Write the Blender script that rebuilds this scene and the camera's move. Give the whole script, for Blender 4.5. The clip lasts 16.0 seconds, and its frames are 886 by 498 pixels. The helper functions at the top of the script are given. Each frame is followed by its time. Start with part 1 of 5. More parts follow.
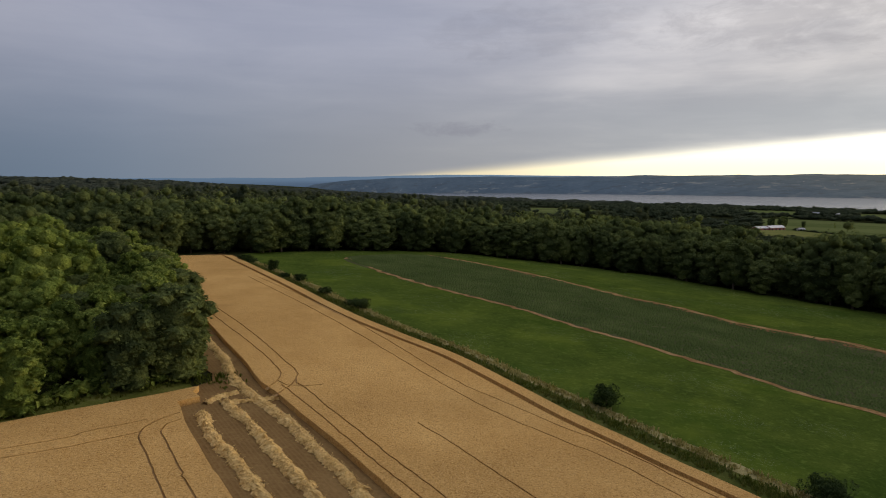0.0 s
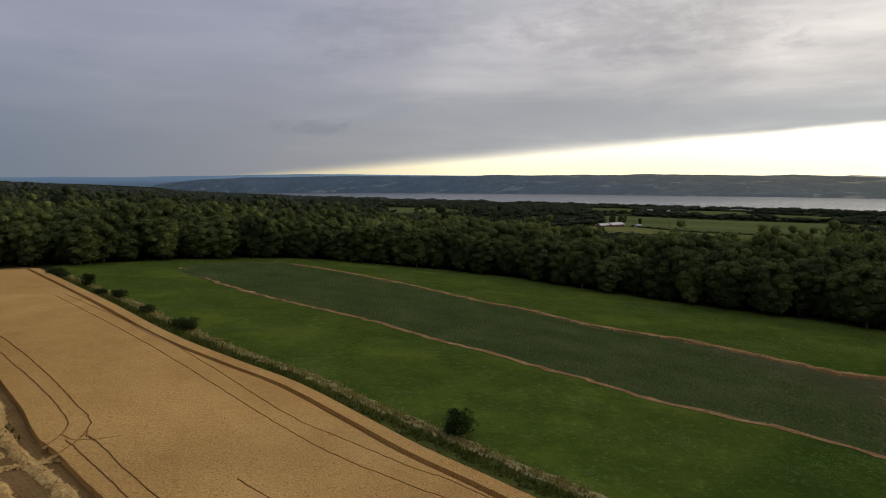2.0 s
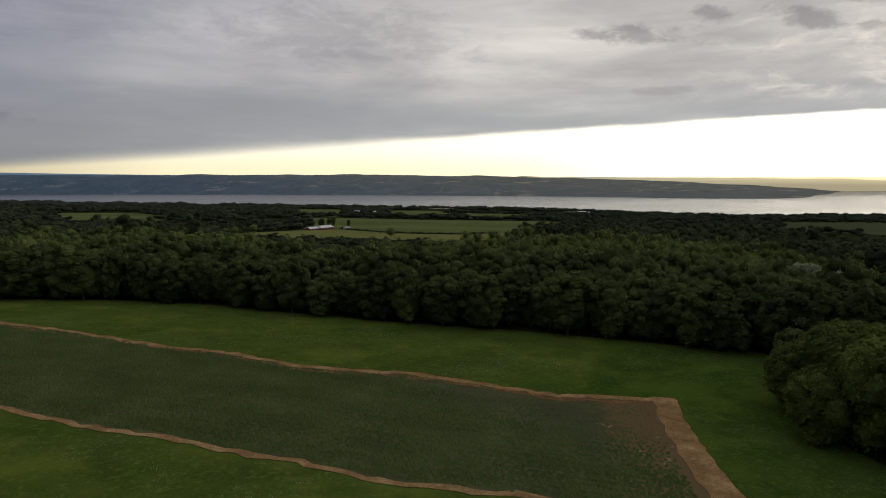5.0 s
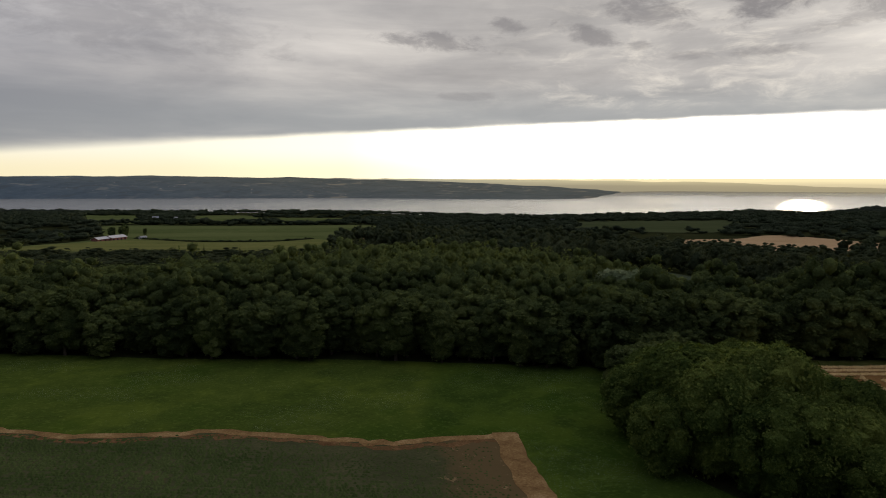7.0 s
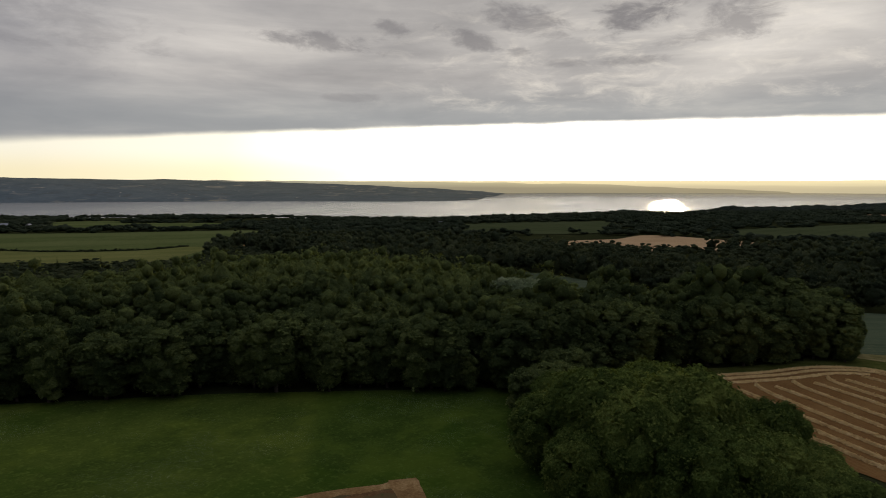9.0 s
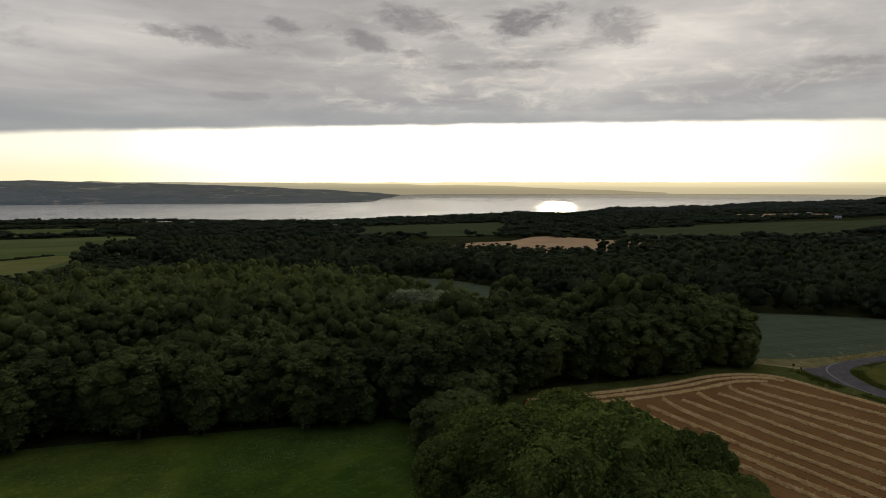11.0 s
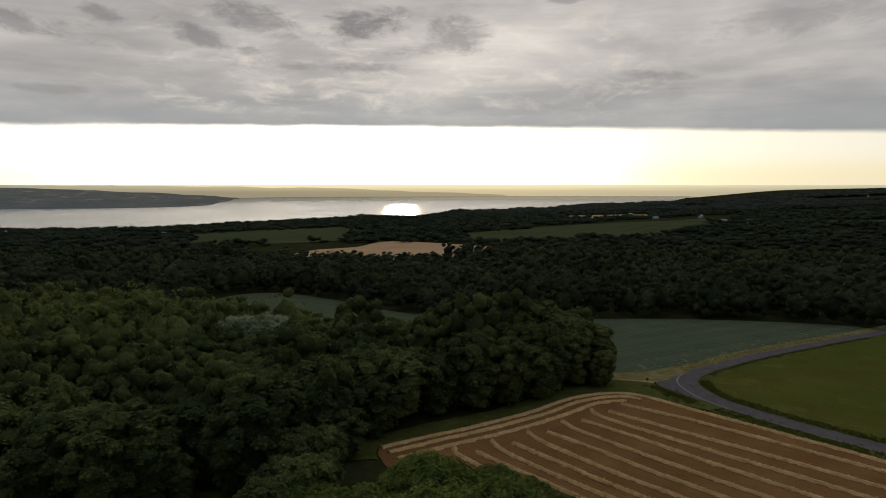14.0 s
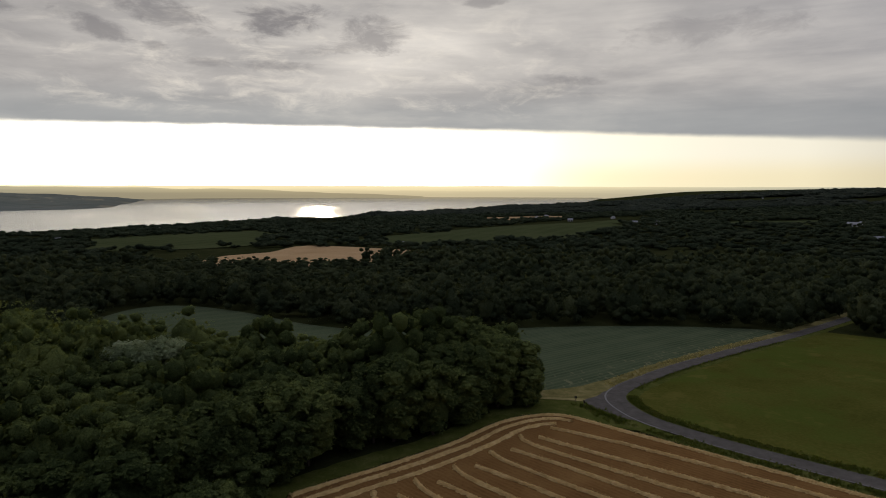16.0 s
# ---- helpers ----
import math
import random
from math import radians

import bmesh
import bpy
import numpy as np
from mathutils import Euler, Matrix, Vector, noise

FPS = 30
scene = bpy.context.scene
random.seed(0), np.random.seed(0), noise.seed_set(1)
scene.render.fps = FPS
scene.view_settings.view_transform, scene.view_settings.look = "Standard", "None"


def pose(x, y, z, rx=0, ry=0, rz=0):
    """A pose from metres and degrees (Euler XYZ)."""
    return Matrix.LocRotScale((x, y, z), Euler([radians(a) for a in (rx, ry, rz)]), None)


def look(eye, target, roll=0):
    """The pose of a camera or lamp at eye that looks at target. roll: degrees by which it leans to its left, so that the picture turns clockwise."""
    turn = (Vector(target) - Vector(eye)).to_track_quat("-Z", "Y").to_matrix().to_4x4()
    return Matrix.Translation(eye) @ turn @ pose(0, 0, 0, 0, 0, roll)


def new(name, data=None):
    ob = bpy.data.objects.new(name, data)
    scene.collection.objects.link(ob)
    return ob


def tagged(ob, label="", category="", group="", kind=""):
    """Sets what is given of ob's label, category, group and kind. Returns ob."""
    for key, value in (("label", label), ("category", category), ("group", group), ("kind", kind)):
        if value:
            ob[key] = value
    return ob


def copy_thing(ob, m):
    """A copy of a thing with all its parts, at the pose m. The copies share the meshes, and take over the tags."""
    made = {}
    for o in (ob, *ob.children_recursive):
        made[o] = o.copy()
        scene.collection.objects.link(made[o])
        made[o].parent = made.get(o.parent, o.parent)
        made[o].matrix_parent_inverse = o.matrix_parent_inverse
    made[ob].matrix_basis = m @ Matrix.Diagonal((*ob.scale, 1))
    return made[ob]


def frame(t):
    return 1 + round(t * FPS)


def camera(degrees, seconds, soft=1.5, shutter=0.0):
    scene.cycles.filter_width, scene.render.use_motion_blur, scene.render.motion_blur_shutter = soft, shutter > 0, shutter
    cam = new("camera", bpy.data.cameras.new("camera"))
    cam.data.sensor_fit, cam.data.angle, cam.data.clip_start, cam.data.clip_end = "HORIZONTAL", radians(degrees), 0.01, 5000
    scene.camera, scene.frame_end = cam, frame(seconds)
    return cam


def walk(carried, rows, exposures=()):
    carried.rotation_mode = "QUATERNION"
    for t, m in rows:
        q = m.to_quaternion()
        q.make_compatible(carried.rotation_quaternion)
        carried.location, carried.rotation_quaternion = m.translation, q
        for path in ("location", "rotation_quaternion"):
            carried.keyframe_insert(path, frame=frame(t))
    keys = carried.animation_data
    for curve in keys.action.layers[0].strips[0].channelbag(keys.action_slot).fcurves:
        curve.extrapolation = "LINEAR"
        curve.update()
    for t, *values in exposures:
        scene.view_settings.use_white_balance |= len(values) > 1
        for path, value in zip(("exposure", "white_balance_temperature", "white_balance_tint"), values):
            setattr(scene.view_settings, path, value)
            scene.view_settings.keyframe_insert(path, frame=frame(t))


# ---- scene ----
from mathutils import geometry

cam = camera(67.9, 16.0, soft=1.0)
# seconds, place in metres, heading, pitch and roll in degrees
PATH = [
    (0, 0.00, 0.00, 32.00, 0.03, -5.88, -0.02),
    (0.5, 0.60, 1.96, 32.10, -2.83, -5.91, 0.00),
    (1, 1.40, 4.23, 32.22, -5.95, -5.92, -0.03),
    (1.5, 2.39, 7.02, 32.39, -8.95, -5.94, -0.02),
    (2, 3.60, 10.40, 32.66, -12.15, -5.94, -0.02),
    (2.5, 5.02, 14.10, 33.01, -15.55, -5.96, -0.01),
    (3, 6.66, 17.92, 33.44, -19.07, -5.98, 0.03),
    (3.5, 8.46, 21.87, 34.00, -23.05, -5.98, 0.05),
    (4, 10.45, 25.90, 34.70, -27.95, -5.99, 0.08),
    (4.5, 12.59, 29.74, 35.48, -32.51, -6.00, 0.07),
    (7, 25.36, 46.69, 39.54, -53.16, -5.86, 0.04),
    (7.5, 28.30, 49.41, 40.08, -55.62, -5.85, 0.06),
    (8, 31.49, 51.76, 40.40, -58.22, -5.80, 0.04),
    (8.5, 34.82, 53.88, 40.63, -60.69, -5.73, 0.02),
    (9, 38.23, 55.78, 40.91, -62.97, -5.70, -0.02),
    (11.5, 55.43, 62.82, 43.18, -74.32, -5.58, -0.03),
    (12, 58.93, 63.81, 43.63, -76.65, -5.55, -0.03),
    (12.5, 62.34, 64.58, 44.08, -78.94, -5.53, -0.05),
    (13, 65.68, 65.28, 44.56, -81.24, -5.49, -0.05),
    (13.5, 68.98, 65.88, 44.98, -83.32, -5.45, -0.07),
    (14, 72.36, 66.33, 45.46, -85.45, -5.43, -0.05),
    (14.5, 75.86, 66.63, 45.92, -87.57, -5.37, -0.03),
    (15, 79.36, 66.79, 46.43, -89.57, -5.35, -0.00),
    (15.5, 82.81, 66.93, 47.01, -91.13, -5.35, 0.02),
    (16, 86.21, 66.88, 47.68, -92.55, -5.34, 0.06),
]
walk(cam, [(t, pose(x, y, z, 90 + pitch, -roll, yaw)) for t, x, y, z, yaw, pitch, roll in PATH],
     exposures=[(0, 0.60), (1, 0.53), (2, 0.44), (4.5, 0.25), (7, 0.08), (9, -0.03), (16, -0.02)])

# ---- light: a low sun behind the edge of a wide cloud deck ----
SUN_AZ, SUN_EL = 81.8, 1.95                      # degrees clockwise from +y, degrees up
SUN_DIR = Vector((math.sin(radians(SUN_AZ)) * math.cos(radians(SUN_EL)), math.cos(radians(SUN_AZ)) * math.cos(radians(SUN_EL)), math.sin(radians(SUN_EL))))


class Nodes:
    """Short hand for building node trees."""

    def __init__(self, tree):
        self.tree = tree
        tree.nodes.clear()

    def add(self, kind, inputs=None, **props):
        n = self.tree.nodes.new(kind)
        for k, v in props.items():
            setattr_map(n, k, v)
        for k, v in (inputs or {}).items():
            self.put(n.inputs[k], v)
        return n

    def put(self, socket, v):
        if isinstance(v, bpy.types.NodeSocket):
            self.tree.links.new(v, socket)
        elif isinstance(v, bpy.types.Node):
            self.tree.links.new(v.outputs[0], socket)
        else:
            socket.default_value = v

    def math(self, op, a, b=0.0, c=0.0, clamp=False):
        n = self.tree.nodes.new("ShaderNodeMath")
        n.operation, n.use_clamp = op, clamp
        for i, v in enumerate((a, b, c)):
            self.put(n.inputs[i], v)
        return n.outputs[0]

    def dot(self, a, vec):
        n = self.tree.nodes.new("ShaderNodeVectorMath")
        n.operation = "DOT_PRODUCT"
        self.put(n.inputs[0], a)
        n.inputs[1].default_value = vec
        return n.outputs["Value"]

    def ramp(self, fac, stops, ease="LINEAR"):
        n = self.tree.nodes.new("ShaderNodeValToRGB")
        n.color_ramp.interpolation = ease
        els = n.color_ramp.elements
        while len(els) < len(stops):
            els.new(0.5)
        for e, (p, col) in zip(els, stops):
            e.position = p
            e.color = (*col, 1) if isinstance(col, tuple) else (col, col, col, 1)
        self.put(n.inputs[0], fac)
        return n.outputs[0]

    def step(self, v, lo, hi):
        n = self.tree.nodes.new("ShaderNodeMapRange")
        n.interpolation_type = "SMOOTHSTEP"
        for k, x in (("Value", v), ("From Min", lo), ("From Max", hi)):
            self.put(n.inputs[k], x)
        return n.outputs[0]

    def noise(self, vec, scale, detail=4.0, rough=0.55, distort=0.0):
        n = self.tree.nodes.new("ShaderNodeTexNoise")
        for k, x in (("Vector", vec), ("Scale", scale), ("Detail", detail), ("Roughness", rough), ("Distortion", distort)):
            self.put(n.inputs[k], x)
        return n.outputs[0]

    def mix(self, fac, a, b, blend="MIX"):
        n = self.tree.nodes.new("ShaderNodeMix")
        n.data_type, n.blend_type = "RGBA", blend
        self.put(n.inputs[0], fac)
        for i, v in ((6, a), (7, b)):
            self.put(n.inputs[i], (*v, 1) if isinstance(v, tuple) and len(v) == 3 else v)
        return n.outputs[2]

    def scaled(self, vec, s, shift=(0, 0, 0), turn=0.0):
        n = self.tree.nodes.new("ShaderNodeMapping")
        self.put(n.inputs[0], vec)
        n.inputs["Location"].default_value = shift
        n.inputs["Rotation"].default_value = (0, 0, radians(turn))
        n.inputs["Scale"].default_value = s
        return n.outputs[0]


def setattr_map(n, k, v):
    if k == "operation":
        n.operation = v
    elif k == "sky_type":
        n.sky_type = v


world = bpy.data.worlds.new("evening_sky")
scene.world = world
world.use_nodes = True
W = Nodes(world.node_tree)
wdir = W.add("ShaderNodeTexCoord").outputs["Generated"]
sep = W.add("ShaderNodeSeparateXYZ", {0: wdir})
wz = sep.outputs[2]
up = W.math("MAXIMUM", wz, 0.0005)
# the deck as a flat ceiling: a place on it for each direction
deck = W.add("ShaderNodeCombineXYZ", {0: W.math("DIVIDE", sep.outputs[0], up), 1: W.math("DIVIDE", sep.outputs[1], up), 2: 0.0}).outputs[0]
toward = (math.sin(radians(80)), math.cos(radians(80)), 0)
across = (-math.cos(radians(80)), math.sin(radians(80)), 0)
along = W.dot(deck, toward)
soft_up = W.math("ADD", up, 0.10)
flat = W.add("ShaderNodeCombineXYZ", {0: W.math("DIVIDE", W.dot(wdir, toward), soft_up), 1: W.math("DIVIDE", W.dot(wdir, across), soft_up), 2: 0.0}).outputs[0]
facing = W.dot(wdir, toward)                    # 1 towards the sunset, -1 away from it
# clear strip under the deck
sky = W.add("ShaderNodeTexSky", sky_type="NISHITA")
sky.sun_disc, sky.sun_elevation, sky.sun_rotation = False, radians(SUN_EL), radians(SUN_AZ)
sky.air_density, sky.dust_density = 1.0, 2.0
clear_sky = W.mix(1.0, sky.outputs[0], (0.11, 0.11, 0.11), "MULTIPLY")
brightest = (math.sin(radians(68)), math.cos(radians(68)), 0.04)
glow = W.ramp(W.dot(wdir, brightest), [(0.0, (0.22, 0.23, 0.25)), (0.25, (0.34, 0.325, 0.31)), (0.42, (0.62, 0.58, 0.49)), (0.60, (1.0, 0.95, 0.79)), (0.8, (1.08, 1.02, 0.84)), (0.92, (1.25, 1.18, 0.98)), (0.97, (1.7, 1.62, 1.35)), (1.0, (2.4, 2.25, 1.9))])
core = W.ramp(W.dot(wdir, SUN_DIR), [(0.80, (0.0, 0.0, 0.0)), (0.93, (0.12, 0.11, 0.09)), (0.985, (0.8, 0.75, 0.6)), (1.0, (3.0, 2.6, 2.0))], "B_SPLINE")
strip = W.mix(1.0, W.mix(0.9, clear_sky, glow), core, "ADD")
low_haze = W.math("MULTIPLY", W.step(wz, 0.05, 0.012), W.step(W.dot(wdir, SUN_DIR), 0.985, 0.9))
strip = W.mix(low_haze, strip, W.mix(1.0, strip, (0.98, 0.92, 0.75), "MULTIPLY"))
# cloud deck
near_flat = W.scaled(flat, (1.0, 1.0, 1))
billow = W.noise(near_flat, 0.85, 8.0, 0.55, 0.3)
broad = W.noise(W.scaled(flat, (0.6, 0.5, 1), (4.2, 1.3, 0)), 0.7, 3.0, 0.5)
streak = W.noise(W.scaled(wdir, (2.2, 2.2, 26.0), (1.7, 9.0, 0)), 1.6, 6.0, 0.6, 0.4)
tone = W.math("ADD", W.math("MULTIPLY", billow, 0.45), W.math("ADD", W.math("MULTIPLY", broad, 0.38), W.math("MULTIPLY", streak, 0.17)))
lit_low = W.ramp(tone, [(0.38, (0.345, 0.355, 0.37)), (0.50, (0.395, 0.402, 0.412)), (0.58, (0.47, 0.468, 0.465)), (0.66, (0.60, 0.585, 0.55))])
lit_high = W.ramp(tone, [(0.38, (0.335, 0.322, 0.325)), (0.47, (0.455, 0.435, 0.43)), (0.54, (0.59, 0.56, 0.54)), (0.63, (0.78, 0.735, 0.695))])
lit = W.mix(W.step(wz, 0.085, 0.16), lit_low, lit_high)
storm_high = W.ramp(tone, [(0.38, (0.203, 0.218, 0.281)), (0.5, (0.238, 0.251, 0.313)), (0.62, (0.273, 0.283, 0.343))])
storm = W.mix(W.step(wz, 0.0, 0.24), W.mix(W.step(facing, -0.45, 0.25), (0.103, 0.137, 0.186), (0.203, 0.210, 0.225)), storm_high)
flecks = W.step(W.noise(W.scaled(wdir, (1, 1, 3.2), (2, 5, 1)), 13.0, 7.0, 0.66, 0.5), 0.46, 0.78)
near_sun = W.math("MULTIPLY", W.step(W.dot(wdir, SUN_DIR), 0.86, 0.97), W.math("MULTIPLY", W.step(wz, 0.085, 0.125), W.step(wz, 0.30, 0.2)))
lit = W.mix(W.math("MULTIPLY", W.math("MULTIPLY", flecks, near_sun), 0.55), lit, (0.95, 0.88, 0.79))
lit = W.mix(1.0, lit, (1.005, 0.995, 0.96), "MULTIPLY")
side = W.step(facing, 1.05, 0.03)
deck_col = W.mix(side, lit, storm)
# ragged dark puffs under the deck: azimuth, elevation, half width, half height (degrees), depth, slant
PUFFS = [(1.5, 4.5, 4.5, 0.8, 0.45, 0), (53.2, 11.6, 5.3, 1.0, 0.65, -2), (55.7, 7.2, 4.0, 0.5, 0.3, 0), (59.1, 12.7, 2.2, 0.8, 0.6, -8), (65.3, 11.9, 3.2, 0.95, 0.65, -18),
         (70.4, 13.3, 3.4, 1.7, 0.65, -15), (79.4, 13.5, 4.0, 1.6, 0.8, 8), (86.9, 12.6, 3.4, 1.6, 0.6, -5), (73.3, 9.9, 1.8, 0.5, 0.45, 0), (69.1, 10.9, 1.1, 0.5, 0.45, 0),
         (79.1, 9.9, 3.2, 0.5, 0.45, 0), (102.4, 9.0, 4.0, 0.5, 0.4, -5), (96.2, 15.2, 1.8, 0.5, 0.45, 0), (84.7, 11.6, 4.0, 0.8, 0.45, 8), (114.5, 12.2, 7.5, 1.5, 0.35, 3), (29, 11.8, 12.0, 3.2, 0.3, -3), (8, 12.5, 10.0, 2.6, 0.2, 4)]
rag = W.math("MULTIPLY", W.math("SUBTRACT", W.noise(W.scaled(wdir, (1, 1, 2.6)), 15.0, 7.0, 0.66, 0.4), 0.5), 5.2)
puff = 0.0
for az, el, hw, hh, depth, slant in PUFFS:
    a, e, s = radians(az), radians(el), radians(slant)
    u = Vector((math.cos(a), -math.sin(a), 0))
    v = Vector((-math.sin(a) * math.sin(e), -math.cos(a) * math.sin(e), math.cos(e)))
    ru, rv = (u * math.cos(s) + v * math.sin(s)) / radians(hw), (v * math.cos(s) - u * math.sin(s)) / radians(hh * 0.85)
    pu, pv = W.dot(wdir, ru), W.dot(wdir, rv)
    r2 = W.math("ADD", W.math("MULTIPLY", pu, pu), W.math("MULTIPLY", pv, pv))
    one = W.math("MULTIPLY", W.step(W.math("ADD", r2, rag), 1.2, -0.25), depth)
    puff = W.math("MAXIMUM", puff, W.math("MULTIPLY", one, W.math("GREATER_THAN", W.dot(wdir, Vector((math.sin(a), math.cos(a), 0.0))), 0.5)))
deck_col = W.mix(puff, deck_col, W.mix(side, (0.20, 0.188, 0.195), (0.15, 0.152, 0.185)))
# brighter towards the zenith, as an overcast sky is
zenith = W.add("ShaderNodeMapRange", {"Value": wz, "From Min": 0.27, "From Max": 0.9, "To Min": 1.0, "To Max": 1.65}).outputs[0]
deck_col = W.mix(1.0, deck_col, W.add("ShaderNodeCombineXYZ", {0: zenith, 1: zenith, 2: zenith}).outputs[0], "MULTIPLY")
away = W.add("ShaderNodeMapRange", {"Value": facing, "From Min": -0.25, "From Max": -0.95, "To Min": 1.0, "To Max": 0.55}).outputs[0]
deck_col = W.mix(1.0, deck_col, W.add("ShaderNodeCombineXYZ", {0: away, 1: away, 2: away}).outputs[0], "MULTIPLY")
edge_n = W.noise(W.scaled(wdir, (1, 1, 3)), 9.0, 5.0, 0.6)
edge = W.math("ADD", along, W.math("MULTIPLY", W.math("SUBTRACT", edge_n, 0.5), 1.2))
wide = W.math("MULTIPLY", W.step(facing, 0.85, 0.1), 7.0)
opening = W.step(edge, W.math("SUBTRACT", 10.7, W.math("MULTIPLY", wide, 0.5)), W.math("ADD", 12.0, wide))
colour = W.mix(opening, deck_col, strip)
W.add("ShaderNodeOutputWorld", {0: W.add("ShaderNodeBackground", {"Color": colour, "Strength": 1.0})})

sun = new("sun", bpy.data.lights.new("sun", "SUN"))
sun.data.energy, sun.data.angle, sun.data.color = 1.35, radians(3.0), (1.0, 0.80, 0.54)
sun.matrix_world = look((0, 0, 200), Vector((0, 0, 200)) - SUN_DIR)

# ---- materials ----
def material(name, colours, scale, fine, rough=0.9, bump=0.3, bump_scale=None, spec=0.0, extra=None, per_object=0.0, per_island=0.0, bump_dist=0.1):
    """Two scales of noise through a ramp of colours (dark to light), with fine relief. Sizes in features per metre."""
    m = bpy.data.materials.new(name)
    m.use_nodes = True
    N = Nodes(m.node_tree)
    geo = N.add("ShaderNodeNewGeometry")
    pos = geo.outputs["Position"]
    a = N.noise(pos, scale, 4.0, 0.6)
    b = N.noise(pos, fine, 3.0, 0.65)
    v = N.math("ADD", N.math("MULTIPLY", a, 0.55), N.math("MULTIPLY", b, 0.45))
    if per_object:
        v = N.math("ADD", v, N.math("MULTIPLY", N.math("SUBTRACT", N.add("ShaderNodeObjectInfo").outputs["Random"], 0.5), per_object))
    if per_island:
        v = N.math("ADD", v, N.math("MULTIPLY", N.math("SUBTRACT", geo.outputs["Random Per Island"], 0.5), per_island))
    n = len(colours)
    col = N.ramp(v, [(0.32 + 0.36 * i / max(n - 1, 1), c) for i, c in enumerate(colours)])
    if extra:
        col = extra(N, pos, col)
    shader = N.add("ShaderNodeBsdfPrincipled", {"Base Color": col, "Roughness": rough, "Specular IOR Level": spec})
    if bump:
        h = N.noise(pos, bump_scale or fine, 4.0, 0.7)
        shader_n = N.add("ShaderNodeBump", {"Height": h, "Strength": bump, "Distance": bump_dist})
        N.put(shader.inputs["Normal"], shader_n.outputs[0])
    N.add("ShaderNodeOutputMaterial", {0: shader})
    return m


def stripes(turn, per_metre, dark, light, amount):
    """Straight sowing or mowing rows across the ground; turn: degrees of the direction across them."""
    def run(N, pos, col):
        w = N.add("ShaderNodeTexWave", {"Vector": N.scaled(pos, (1, 1, 0), turn=-turn), "Scale": per_metre * 0.314, "Distortion": 1.2, "Detail": 2.0, "Detail Scale": 1.5})
        return N.mix(N.math("MULTIPLY", w.outputs["Fac"], amount), col, N.ramp(w.outputs["Fac"], [(0.3, dark), (0.7, light)]))
    return run


def meadow_extra(N, pos, col):
    patch = N.step(N.noise(pos, 0.045, 5.0, 0.65), 0.50, 0.64)
    col = N.mix(N.math("MULTIPLY", patch, 0.5), col, (0.108, 0.138, 0.018))
    dark = N.step(N.noise(N.scaled(pos, (1, 1, 1), (31, 7, 0)), 0.05, 5.0, 0.65), 0.52, 0.66)
    col = N.mix(N.math("MULTIPLY", dark, 0.5), col, (0.036, 0.068, 0.009))
    tuft = N.step(N.noise(pos, 0.9, 4.0, 0.7), 0.52, 0.66)
    col = N.mix(N.math("MULTIPLY", tuft, 0.4), col, (0.13, 0.17, 0.03))
    clover = N.math("MULTIPLY", N.step(N.noise(pos, 5.0, 2.0, 0.6), 0.62, 0.70), N.step(N.noise(N.scaled(pos, (1, 1, 1), (3, 17, 0)), 0.06, 3.0, 0.6), 0.50, 0.62))
    col = N.mix(N.math("MULTIPLY", clover, 0.7), col, (0.32, 0.34, 0.2))
    # the older cut beyond the mowing line is greener and duller
    cut = N.math("ADD", N.dot(pos, (0.576, -0.818, 0)), N.math("MULTIPLY", N.math("SUBTRACT", N.noise(pos, 0.12, 4.0, 0.65), 0.5), 6.0))
    return N.mix(N.math("MULTIPLY", N.step(cut, -33.0, -29.0), 0.75), col, N.mix(1.0, col, (0.62, 0.74, 0.72), "MULTIPLY"))


def crop_extra(N, pos, col):
    thin = N.step(N.noise(pos, 0.09, 4.0, 0.65), 0.60, 0.72)
    col = N.mix(N.math("MULTIPLY", thin, 0.5), col, (0.12, 0.085, 0.045))
    # bare reddish soil towards the trampled end of the patch
    end = N.math("ADD", N.dot(pos, (0.70, -0.71, 0)), N.math("MULTIPLY", N.math("SUBTRACT", N.noise(pos, 0.16, 5.0, 0.7), 0.5), 16.0))
    col = N.mix(N.math("MULTIPLY", N.step(end, -5.0, 4.0), 0.85), col, (0.132, 0.088, 0.040))
    pale = N.math("MULTIPLY", N.step(N.noise(pos, 0.35, 4.0, 0.7), 0.60, 0.68), N.step(end, -8.0, 0.0))
    return N.mix(N.math("MULTIPLY", pale, 0.7), col, (0.30, 0.20, 0.10))


def wheat_extra(N, pos, col):
    gaps = N.step(N.noise(pos, 4.0, 3.0, 0.8), 0.48, 0.38)
    col = N.mix(N.math("MULTIPLY", gaps, 0.6), col, (0.20, 0.10, 0.032))
    ears = N.step(N.noise(N.scaled(pos, (1, 1, 1), (5, 11, 3)), 6.0, 3.0, 0.75), 0.53, 0.60)
    col = N.mix(N.math("MULTIPLY", ears, 0.5), col, (0.70, 0.46, 0.19))
    lodged = N.step(N.noise(N.scaled(pos, (0.05, 0.05, 1), (2, 8, 0)), 1.0, 4.0, 0.6, 1.0), 0.60, 0.72)
    return N.mix(N.math("MULTIPLY", lodged, 0.3), col, (0.36, 0.20, 0.08))


